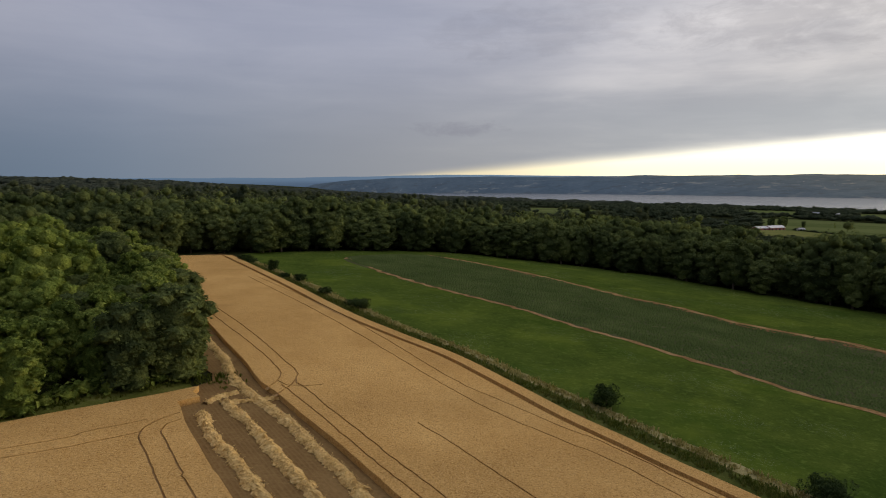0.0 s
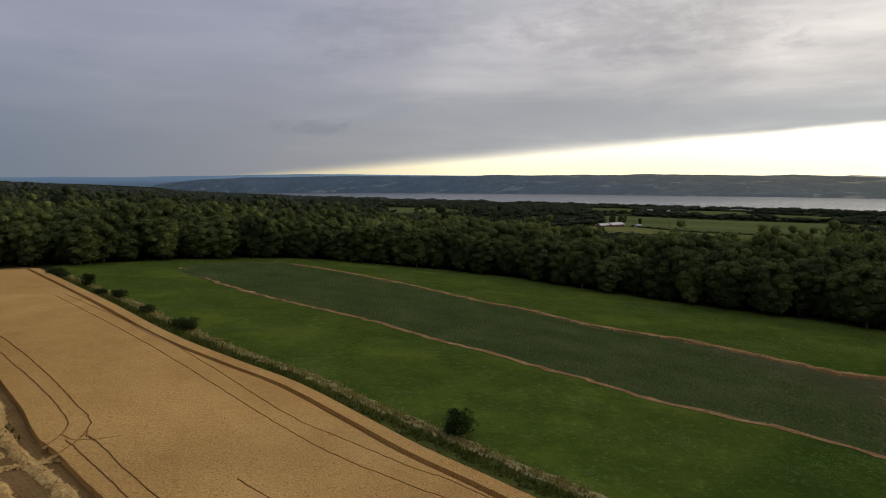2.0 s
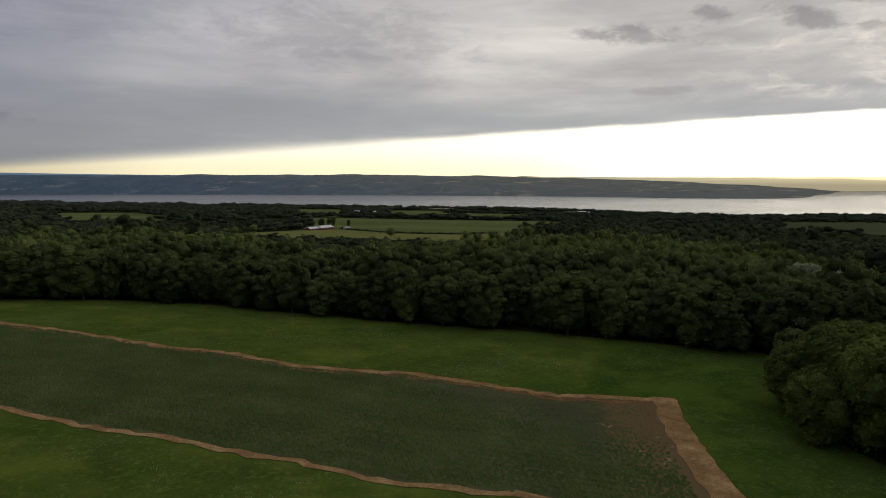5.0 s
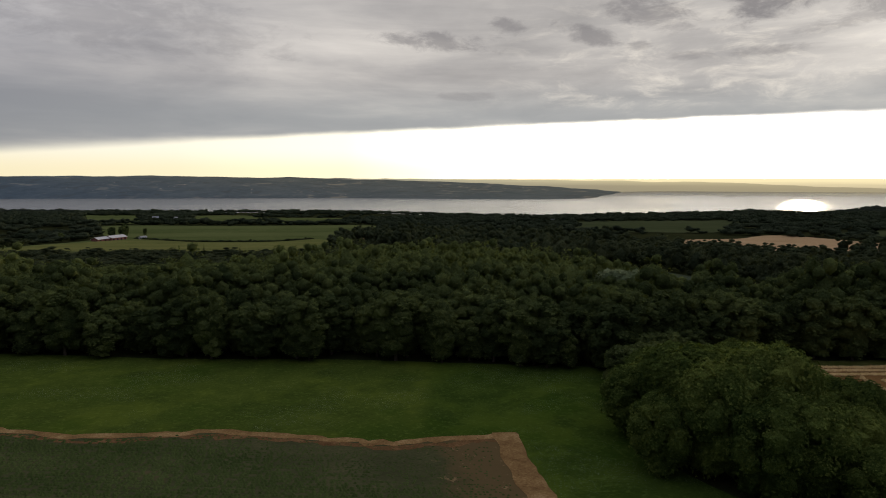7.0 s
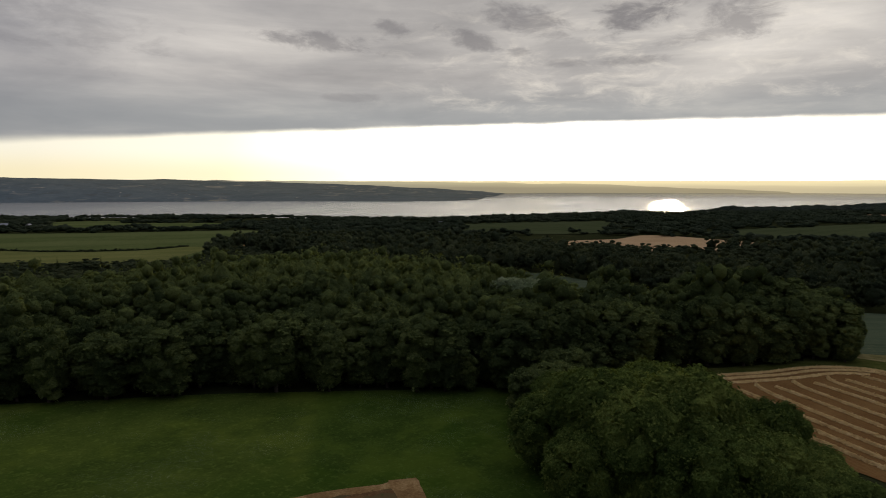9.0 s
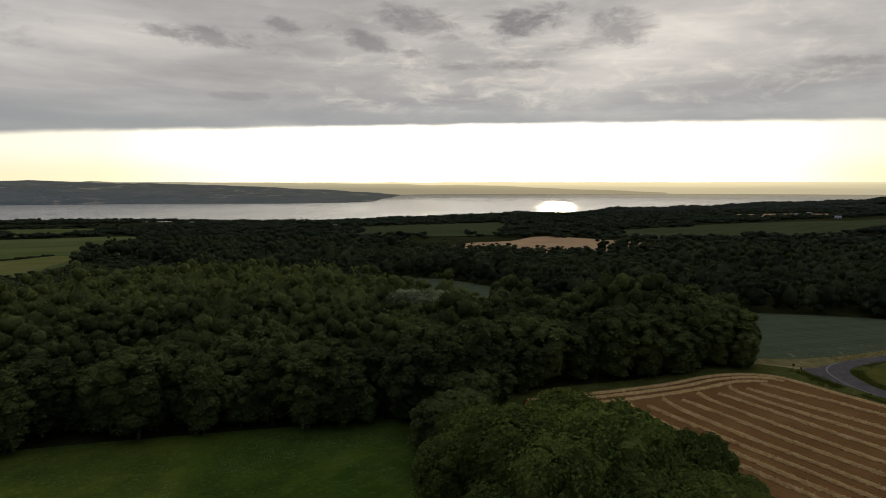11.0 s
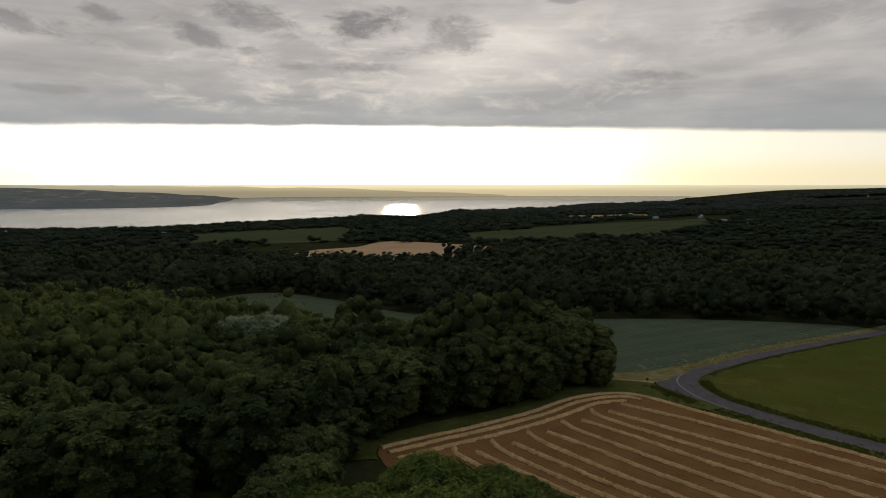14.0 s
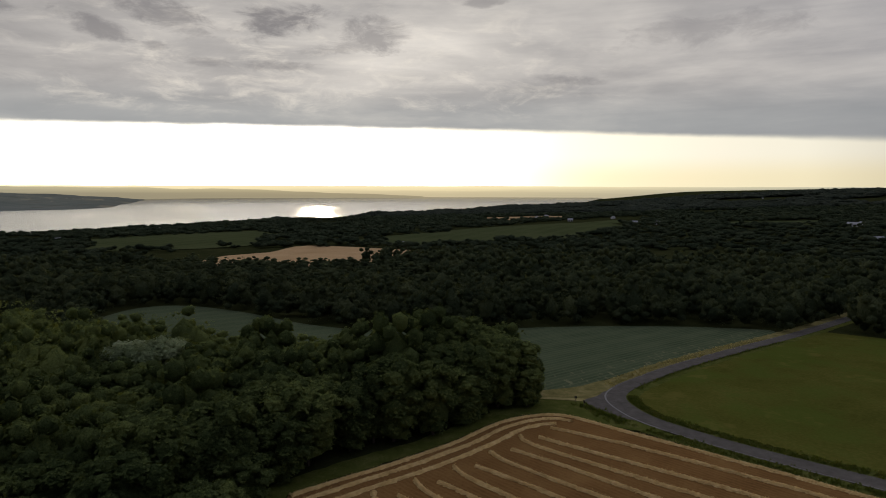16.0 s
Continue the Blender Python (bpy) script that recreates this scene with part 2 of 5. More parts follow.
def far_extra(N, pos, col):
    fields = N.noise(N.scaled(pos, (0.009, 0.009, 0.0), (9, 4, 0)), 1.0, 3.0, 0.6)
    where = N.step(N.noise(N.scaled(pos, (0.0016, 0.0016, 0.0), (2, 3, 0)), 1.0, 2.0, 0.5), 0.46, 0.60)
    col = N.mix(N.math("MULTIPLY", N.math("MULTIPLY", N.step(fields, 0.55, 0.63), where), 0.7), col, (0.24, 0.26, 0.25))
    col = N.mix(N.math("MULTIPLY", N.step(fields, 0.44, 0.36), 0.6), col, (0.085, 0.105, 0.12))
    specks = N.step(N.noise(N.scaled(pos, (0.03, 0.03, 0.0), (3, 5, 1)), 1.0, 2.0, 0.6), 0.70, 0.74)
    col = N.mix(N.math("MULTIPLY", specks, 0.7), col, (0.5, 0.5, 0.48))
    # painted sunset haze: colour warmed and lightened towards the sun's side
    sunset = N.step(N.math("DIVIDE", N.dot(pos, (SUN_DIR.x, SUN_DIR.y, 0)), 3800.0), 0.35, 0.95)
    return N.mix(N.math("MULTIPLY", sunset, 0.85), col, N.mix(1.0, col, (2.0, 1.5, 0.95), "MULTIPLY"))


def lawn_extra(N, pos, col):
    green = N.step(N.noise(pos, 0.035, 4.0, 0.65), 0.46, 0.60)
    col = N.mix(N.math("MULTIPLY", green, 0.6), col, (0.062, 0.088, 0.015))
    pale = N.step(N.noise(N.scaled(pos, (1, 1, 1), (8, 3, 0)), 0.06, 4.0, 0.7), 0.56, 0.68)
    return N.mix(N.math("MULTIPLY", pale, 0.5), col, (0.13, 0.115, 0.03))


def beans_extra(N, pos, col):
    col = stripes(39, 0.42, (0.034, 0.050, 0.028), (0.098, 0.118, 0.066), 0.65)(N, pos, col)
    col = stripes(39, 0.075, (0.040, 0.056, 0.030), (0.090, 0.106, 0.060), 0.4)(N, pos, col)
    # thin, pale places towards the road
    side = N.math("ADD", N.dot(pos, (0.78, 0.63, 0)), N.math("MULTIPLY", N.noise(pos, 0.05, 3.0, 0.6), 30.0))
    bare = N.math("MULTIPLY", N.step(N.noise(N.scaled(pos, (0.16, 0.62, 1), turn=-39), 1.0, 4.0, 0.65), 0.55, 0.66), N.step(side, 262.0, 238.0))
    return N.mix(N.math("MULTIPLY", bare, 0.7), col, (0.20, 0.19, 0.11))


M_MEADOW = material("meadow_grass", [(0.036, 0.056, 0.011), (0.057, 0.082, 0.014), (0.086, 0.112, 0.019)], 0.12, 2.2, bump=0.6, bump_scale=5.0, extra=meadow_extra)
M_LAWN = material("mown_grass", [(0.056, 0.061, 0.012), (0.080, 0.081, 0.017), (0.114, 0.105, 0.028)], 0.07, 1.2, bump=0.4, bump_scale=4.0, extra=lawn_extra)
M_VERGE = material("verge_grass", [(0.046, 0.056, 0.012), (0.074, 0.084, 0.02), (0.125, 0.12, 0.04)], 0.3, 3.0, bump=0.7, bump_scale=6.0)
M_GRASS = material("fresh_verge_grass", [(0.07, 0.083, 0.016), (0.115, 0.125, 0.026), (0.19, 0.18, 0.05)], 0.3, 3.0, bump=0.8, bump_scale=6.0)
M_DRY = material("dry_grass", [(0.15, 0.135, 0.05), (0.26, 0.22, 0.095), (0.37, 0.31, 0.155)], 0.35, 3.0, bump=0.7, bump_scale=6.0)
M_DRYVERGE = material("dry_road_verge", [(0.085, 0.085, 0.03), (0.16, 0.14, 0.055), (0.28, 0.235, 0.11)], 0.35, 3.0, bump=0.7, bump_scale=6.0)
# darker than real leaf litter: shade under the trees is put into the colour
M_FLOOR = material("forest_floor", [(0.020, 0.024, 0.009), (0.030, 0.034, 0.013), (0.044, 0.044, 0.018)], 0.05, 0.8, bump=0.5)
M_WHEAT = material("ripe_wheat", [(0.36, 0.20, 0.062), (0.50, 0.29, 0.094), (0.62, 0.38, 0.135)], 0.07, 3.2, bump=0.9, bump_scale=4.0, bump_dist=0.2, extra=wheat_extra)
M_STUBBLE = material("stubble", [(0.130, 0.073, 0.027), (0.200, 0.119, 0.044), (0.280, 0.177, 0.070)], 0.12, 2.5, bump=0.6, bump_scale=5.0, extra=stripes(33, 2.2, (0.10, 0.055, 0.022), (0.25, 0.15, 0.066), 0.35))
M_STUBBLE2 = material("stubble_lake_side", [(0.116, 0.057, 0.019), (0.174, 0.092, 0.032), (0.240, 0.137, 0.050)], 0.10, 2.0, bump=0.6, bump_scale=5.0, extra=stripes(128, 0.9, (0.118, 0.060, 0.024), (0.235, 0.130, 0.054), 0.35))
M_STRAW = material("straw", [(0.46, 0.28, 0.095), (0.66, 0.44, 0.165), (0.82, 0.60, 0.27)], 0.8, 5.0, bump=0.9, bump_scale=7.0, bump_dist=0.2)
M_STRAW_PALE = material("bleached_straw", [(0.45, 0.29, 0.115), (0.65, 0.46, 0.20), (0.82, 0.63, 0.33)], 0.8, 5.0, bump=0.9, bump_scale=7.0, bump_dist=0.2)
M_SOIL = material("bare_soil", [(0.14, 0.078, 0.031), (0.245, 0.146, 0.059), (0.41, 0.277, 0.128)], 0.25, 2.5, bump=0.7, bump_scale=5.0)
M_REDSOIL = material("reddish_soil", [(0.085, 0.048, 0.022), (0.15, 0.082, 0.036), (0.24, 0.145, 0.066)], 0.35, 2.5, bump=0.7, bump_scale=5.0)
M_TRACK = material("trodden_wheat", [(0.20, 0.115, 0.045), (0.29, 0.17, 0.07), (0.38, 0.235, 0.10)], 0.3, 3.0, bump=0.6)
M_CROPSOIL = material("crop_soil", [(0.046, 0.050, 0.022), (0.068, 0.070, 0.031), (0.105, 0.096, 0.044)], 0.1, 2.0, bump=0.5, extra=crop_extra)
M_CROP = material("bean_leaves", [(0.042, 0.062, 0.018), (0.066, 0.088, 0.026), (0.100, 0.122, 0.040)], 0.09, 3.0, bump=0.7, bump_scale=6.0)
M_CROP2 = material("bean_field_far", [(0.043, 0.060, 0.033), (0.064, 0.082, 0.046), (0.094, 0.112, 0.066)], 0.06, 1.5, bump=0.6, bump_scale=3.0, extra=beans_extra)
M_FIELD = material("green_field", [(0.044, 0.056, 0.024), (0.060, 0.072, 0.031), (0.080, 0.090, 0.041)], 0.012, 0.2, bump=0.3, extra=stripes(60, 0.03, (0.046, 0.058, 0.026), (0.074, 0.084, 0.038), 0.4))
M_PASTURE = material("pasture", [(0.068, 0.088, 0.028), (0.092, 0.113, 0.037), (0.125, 0.14, 0.05)], 0.012, 0.2, bump=0.3, extra=stripes(55, 0.007, (0.06, 0.082, 0.026), (0.15, 0.16, 0.06), 0.4))
M_HAY = material("hay_meadow", [(0.100, 0.108, 0.032), (0.140, 0.145, 0.045), (0.185, 0.18, 0.062)], 0.014, 0.25, bump=0.3, extra=stripes(55, 0.02, (0.09, 0.105, 0.03), (0.18, 0.178, 0.06), 0.35))
M_TAN = material("ripe_field", [(0.36, 0.235, 0.12), (0.45, 0.30, 0.16), (0.52, 0.37, 0.2)], 0.02, 0.4, bump=0.3)
M_ASPHALT = material("worn_asphalt", [(0.072, 0.065, 0.058), (0.10, 0.091, 0.082), (0.14, 0.128, 0.116)], 0.4, 6.0, rough=0.8, bump=0.3)
M_PAINT = material("faded_road_paint", [(0.16, 0.15, 0.145), (0.24, 0.23, 0.22)], 0.8, 8.0, rough=0.7, bump=0.1)
M_BARK = material("bark", [(0.05, 0.038, 0.028), (0.09, 0.07, 0.05), (0.14, 0.115, 0.09)], 1.0, 8.0, bump=0.8)


def leaf_material(name, colours, sprays=0.0, glow=0.2, scale=0.07, grain=4.2):
    """Thin leaves that let some light through. sprays: how much of each clump is open air between its leaves."""
    m = bpy.data.materials.new(name)
    m.use_nodes = True
    N = Nodes(m.node_tree)
    geo = N.add("ShaderNodeNewGeometry")
    pos = geo.outputs["Position"]
    v = N.math("ADD", N.math("MULTIPLY", N.noise(pos, scale, 3.0, 0.7), 0.6), N.math("MULTIPLY", N.noise(pos, 3.5, 3.0, 0.7), 0.4))
    v = N.math("ADD", v, N.math("MULTIPLY", N.math("SUBTRACT", geo.outputs["Random Per Island"], 0.5), 0.2))
    v = N.math("ADD", v, N.math("MULTIPLY", N.math("SUBTRACT", N.add("ShaderNodeObjectInfo").outputs["Random"], 0.5), 0.16))
    col = N.ramp(v, [(0.34, colours[0]), (0.5, colours[1]), (0.66, colours[2])])
    clumps = N.add("ShaderNodeBump", {"Height": N.noise(pos, grain * 0.2, 4.0, 0.7), "Strength": 1.0, "Distance": 5.0 / grain}).outputs[0]
    nrm = N.add("ShaderNodeBump", {"Height": N.noise(pos, grain * 0.76, 3.0, 0.75), "Strength": 1.0, "Distance": 1.5 / grain, "Normal": clumps}).outputs[0]
    shader = N.add("ShaderNodeBsdfDiffuse", {"Color": col, "Normal": nrm})
    through_light = N.add("ShaderNodeBsdfTranslucent", {"Color": N.mix(1.0, col, (1.25, 1.15, 0.5), "MULTIPLY"), "Normal": nrm})
    shader = N.add("ShaderNodeMixShader", {0: glow, 1: shader, 2: through_light})
    if sprays:
        hole = N.math("GREATER_THAN", N.noise(pos, grain, 2.0, 0.6), 1.0 - sprays)
        shader = N.add("ShaderNodeMixShader", {0: hole, 1: shader, 2: N.add("ShaderNodeBsdfTransparent")})
    N.add("ShaderNodeOutputMaterial", {0: shader})
    return m


GREEN = [(0.050, 0.069, 0.027), (0.102, 0.130, 0.045), (0.180, 0.212, 0.066)]
# darker than GREEN: shade of wood edges facing away from the sunset, painted in
GREEN_SHADED = [(0.037, 0.050, 0.028), (0.070, 0.086, 0.044), (0.120, 0.137, 0.066)]
FRESH = [(0.065, 0.098, 0.022), (0.150, 0.203, 0.043), (0.294, 0.344, 0.075)]
M_LEAF = leaf_material("broad_leaves", GREEN, 0.34, 0.22)
M_LEAF_CLUMP = leaf_material("clump_leaves", [(0.050, 0.078, 0.020), (0.115, 0.155, 0.036), (0.215, 0.255, 0.058)], 0.34, 0.16)
M_BUSH = leaf_material("bush_leaves", [(0.020, 0.034, 0.012), (0.042, 0.062, 0.022), (0.085, 0.11, 0.04)], 0.5, grain=7.0)
M_LEAF_LIGHT = leaf_material("young_leaves", FRESH, 0.34, 0.24)
M_LEAF_PALE = leaf_material("silvery_leaves", [(0.15, 0.19, 0.10), (0.26, 0.31, 0.17), (0.39, 0.44, 0.25)], 0.4)
M_LEAF_DARK = leaf_material("conifer_needles", [(0.024, 0.036, 0.012), (0.046, 0.060, 0.020), (0.082, 0.094, 0.034)], 0.4)
M_CANOPY = leaf_material("woodland_canopy", GREEN_SHADED, 0.36, 0.22, 0.05, 1.7)
# greyer leaves far off: distance haze is partly mixed into both colours
M_CANOPY_FAR = leaf_material("far_canopy_hazed", [(0.034, 0.046, 0.027), (0.055, 0.070, 0.040), (0.084, 0.100, 0.058)], 0.36, 0.15, 0.02, 0.7)
M_CANOPY_LAST = leaf_material("farthest_canopy_hazed", [(0.042, 0.052, 0.038), (0.058, 0.069, 0.050), (0.078, 0.089, 0.066)], 0.3, 0.1, 0.01, 0.4)
M_WEEDS = leaf_material("weeds", [(0.058, 0.083, 0.020), (0.100, 0.128, 0.032), (0.175, 0.18, 0.06)], 0.0, 0.35, 0.25)
M_GRASSBLADES = leaf_material("grass_blades", [(0.075, 0.095, 0.018), (0.125, 0.14, 0.03), (0.2, 0.2, 0.055)], 0.0, 0.3, 0.25)
M_STRAWBLADES = leaf_material("loose_straw", [(0.52, 0.33, 0.115), (0.70, 0.48, 0.185), (0.85, 0.63, 0.28)], 0.0, 0.2, 0.5)
M_PALEBLADES = leaf_material("bleached_stalks", [(0.50, 0.33, 0.14), (0.70, 0.51, 0.23), (0.86, 0.68, 0.36)], 0.0, 0.2, 0.5)
M_DRYBLADES = leaf_material("dry_blades", [(0.20, 0.18, 0.065), (0.33, 0.29, 0.12), (0.46, 0.40, 0.2)], 0.0, 0.3, 0.3)
# the blue in these colours is painted distance haze
M_HILL = material("wooded_hills_hazed", [(0.075, 0.106, 0.134), (0.096, 0.132, 0.162), (0.122, 0.162, 0.190)], 0.004, 0.03, bump=0.0, extra=far_extra)


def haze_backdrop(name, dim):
    """Last ridges on the horizon, glowing: pale haze and warmer, lighter sunset side painted in."""
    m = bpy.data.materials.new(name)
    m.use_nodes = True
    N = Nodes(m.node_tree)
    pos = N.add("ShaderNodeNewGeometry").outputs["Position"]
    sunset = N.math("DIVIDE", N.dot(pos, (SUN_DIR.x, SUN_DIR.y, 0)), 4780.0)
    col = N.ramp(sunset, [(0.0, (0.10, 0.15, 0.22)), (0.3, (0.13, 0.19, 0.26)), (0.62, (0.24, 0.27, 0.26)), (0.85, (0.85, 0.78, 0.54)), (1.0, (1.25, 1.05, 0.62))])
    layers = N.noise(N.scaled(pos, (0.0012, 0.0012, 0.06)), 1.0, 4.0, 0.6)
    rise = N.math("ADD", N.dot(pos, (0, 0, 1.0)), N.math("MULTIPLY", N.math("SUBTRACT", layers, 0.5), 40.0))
    # haze gradation painted in: dimmer towards the foot
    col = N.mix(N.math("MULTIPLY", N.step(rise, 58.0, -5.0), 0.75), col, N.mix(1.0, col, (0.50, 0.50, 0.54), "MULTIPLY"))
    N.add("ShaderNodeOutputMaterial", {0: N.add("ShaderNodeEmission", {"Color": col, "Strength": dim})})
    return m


M_HILL_FAR = haze_backdrop("distant_hills_glow", 0.8)
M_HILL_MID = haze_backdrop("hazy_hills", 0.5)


def water_material():
    m = bpy.data.materials.new("lake_water")
    m.use_nodes = True
    N = Nodes(m.node_tree)
    pos = N.add("ShaderNodeNewGeometry").outputs["Position"]
    ripple = N.noise(pos, 0.25, 5.0, 0.6)
    bands = N.noise(N.scaled(pos, (0.0008, 0.003, 1), turn=-20), 1.0, 3.0, 0.5)
    shader = N.add("ShaderNodeBsdfPrincipled", {"Base Color": (0.03, 0.042, 0.05, 1), "Roughness": N.math("ADD", 0.17, N.math("MULTIPLY", bands, 0.1)), "IOR": 1.33})
    N.put(shader.inputs["Normal"], N.add("ShaderNodeBump", {"Height": ripple, "Strength": 0.12, "Distance": 0.3}).outputs[0])
    N.add("ShaderNodeOutputMaterial", {0: shader})
    return m


M_WATER = water_material()


def plain(name, colour, rough=0.6, metal=0.0):
    return material(name, [tuple(c * 0.85 for c in colour), colour, tuple(min(1, c * 1.1) for c in colour)], 0.6, 5.0, rough=rough, bump=0.1)


M_WHITE = plain("white_sheet_metal", (0.60, 0.58, 0.56), 0.5)
M_RED = plain("barn_red_paint", (0.26, 0.115, 0.095), 0.7)
M_ROOF = plain("grey_roofing", (0.32, 0.32, 0.33), 0.6)
M_DARK = plain("dark_opening", (0.03, 0.03, 0.03), 0.8)
M_POST = plain("weathered_post", (0.16, 0.13, 0.10), 0.8)

# ---- shapes ----
def mesh_object(name, verts, faces, mats, parent=None, label="", smooth=False, slots=None):
    """An object from an array of places and an array of triangles."""
    verts, faces = np.asarray(verts, np.float32), np.asarray(faces, np.int32)
    me = bpy.data.meshes.new(name)
    me.vertices.add(len(verts))
    me.vertices.foreach_set("co", verts.ravel())
    k = faces.shape[1]
    me.loops.add(faces.size)
    me.loops.foreach_set("vertex_index", faces.ravel())
    me.polygons.add(len(faces))
    me.polygons.foreach_set("loop_start", np.arange(0, faces.size, k, dtype=np.int32))
    if slots is not None:
        me.polygons.foreach_set("material_index", np.asarray(slots, np.int32))
    for mt in mats if isinstance(mats, (list, tuple)) else [mats]:
        me.materials.append(mt)
    me.update(calc_edges=True)
    me.validate()
    me.polygons.foreach_set("use_smooth", np.full(len(me.polygons), smooth))
    ob = new(name, me)
    if parent:
        ob.parent = parent
    if label:
        tagged(ob, label)
    return ob


def part(name, bm, mat, parent, label=""):
    me = bpy.data.meshes.new(name)
    bm.to_mesh(me)
    bm.free()
    me.materials.append(mat)
    ob = new(name, me)
    ob.parent = parent
    if label:
        tagged(ob, label)
    return ob


def thing(name, place, label, category, group="", turn=0.0):
    ob = new(name)
    ob.matrix_world = pose(*place, 0, 0, turn)
    return tagged(ob, label, category, group)


def inside(pts, poly):
    pts, poly = np.asarray(pts, float), np.asarray(poly, float)
    x, y = pts[:, 0], pts[:, 1]
    hit = np.zeros(len(pts), bool)
    for (x1, y1), (x2, y2) in zip(poly, np.roll(poly, -1, 0)):
        cross = (y1 > y) != (y2 > y)
        with np.errstate(divide="ignore", invalid="ignore"):
            hit ^= cross & (x < (x2 - x1) * (y - y1) / (y2 - y1 + 1e-12) + x1)
    return hit


def to_line(pts, line, closed=False):
    """The distance of each point from a polyline."""
    pts, line = np.asarray(pts, float), np.asarray(line, float)
    nxt = np.roll(line, -1, 0) if closed else line[1:]
    best = np.full(len(pts), 1e9)
    for a, b in zip(line if closed else line[:-1], nxt):
        d = b - a
        s = np.clip(((pts - a) @ d) / max(d @ d, 1e-9), 0, 1)
        best = np.minimum(best, np.hypot(*(pts - a - s[:, None] * d).T))
    return best


def curve(points, step=3.0, closed=False, wobble=0.0, seed=0):
    """A smooth line through the points, with an even spacing and a little waver."""
    p = np.asarray(points, float)
    n = len(p)
    out = []
    rng = np.random.default_rng(seed)
    for i in range(n if closed else n - 1):
        p0, p1, p2, p3 = (p[(i + k) % n] if closed else p[min(max(i + k, 0), n - 1)] for k in (-1, 0, 1, 2))
        m = max(1, int(np.hypot(*(p2 - p1)) / step))
        for s in np.arange(m) / m:
            out.append(0.5 * (2 * p1 + (p2 - p0) * s + (2 * p0 - 5 * p1 + 4 * p2 - p3) * s**2 + (3 * p1 - p0 - 3 * p2 + p3) * s**3))
    if not closed:
        out.append(p[-1])
    out = np.array(out)
    return out + rng.normal(0, wobble, out.shape) if wobble else out


# ---- the lie of the land ----
NEAR_SHORE = [(-900, 4700), (0, 3070), (430, 2330), (640, 2060), (1050, 1690), (1310, 1320), (1390, 830), (1670, 650), (2170, 310), (2550, -30), (3330, -430), (4900, -1060)]
LAKE_Z = -45.0
PROFILE_X = [-5000, -2000, -600, -300, -100, -20, 21, 70, 115, 250, 330, 420, 550, 720, 1000, 1300, 5000]
PROFILE_Z = [30, 28, 20, 10, 6.5, 4.6, 1.8, -3, -6.1, -9.6, -14, -19.5, -25, -29, -34, -40, -44]
TABLE_X = np.arange(-5000, 5001, 2.0)
TABLE_Z = np.convolve(np.pad(np.interp(TABLE_X, PROFILE_X, PROFILE_Z), 8, mode="edge"), np.ones(17) / 17, "valid")


def smoothstep(a, b, v):
    s = np.clip((v - a) / (b - a), 0, 1)
    return s * s * (3 - 2 * s)


def height(x, y):
    """The ground's height at each place."""
    x, y = np.atleast_1d(np.asarray(x, float)), np.atleast_1d(np.asarray(y, float))
    z = np.interp(x + 0.4 * np.maximum(0, y - 240), TABLE_X, TABLE_Z)
    r = np.hypot(x - 150, y - 150)
    far = r > 560
    if far.any():
        p = np.c_[x[far], y[far]]
        lake = np.array(NEAR_SHORE + [(6000, 6000), (-900, 6000)], float)
        d = to_line(p, NEAR_SHORE) * np.where(inside(p, lake), -1, 1)
        zd = np.interp(d, [-300, 0, 60, 250, 500, 900, 1500, 2500, 4000], [-70, -45.5, -42, -37, -31, -22, -8, 14, 32])
        zd = zd + 46 * smoothstep(-250, -1900, p[:, 1]) * smoothstep(300, 2200, p[:, 0]) * smoothstep(0, 900, d)
        zd = zd + 44 * smoothstep(-100, -1500, p[:, 0]) * smoothstep(1200, 2600, p[:, 1])
        w = smoothstep(560, 1150, r[far])
        z[far] = z[far] * (1 - w) + zd * w
    return z


def lake_level(x, y):
    """The water lies flat, but for its last far reach, which stands for the miles of lake beyond the edge of the world."""
    far = smoothstep(58, 72, math.degrees(math.atan2(x, y)))
    return LAKE_Z + 23 * float(np.clip((math.hypot(x, y) - 2150) / 2650, 0, 1) * far)


def h1(x, y):
    return float(height(x, y)[0])


def drape(name, outline, mat, lift, cell, kind="structure", label="", category="", bumps=0.0, seed=0, parent=None):
    """A sheet over the ground within an outline."""
    poly = np.asarray(outline, float)
    lo, hi = poly.min(0), poly.max(0)
    rng = np.random.default_rng(seed)
    gx, gy = np.meshgrid(np.arange(lo[0], hi[0], cell), np.arange(lo[1], hi[1], cell))
    g = np.c_[gx.ravel(), gy.ravel()] + rng.uniform(-0.3, 0.3, (gx.size, 2)) * cell
    g = g[inside(g, poly)]
    g = g[to_line(g, poly, True) > cell * 0.5] if len(g) else g
    pts = np.r_[poly, g]
    res = geometry.delaunay_2d_cdt([Vector(p) for p in pts], [], [list(range(len(poly)))], 1, 1e-4)
    v = np.array([tuple(p) for p in res[0]])
    f = np.array([t for t in res[2] if len(t) == 3])
    z = height(v[:, 0], v[:, 1]) + lift
    if bumps:
        z = z + rng.uniform(-bumps, bumps, len(z))
    ob = mesh_object(name, np.c_[v, z], f, mat, parent=parent, smooth=True)
    return tagged(ob, label, category, kind=kind)


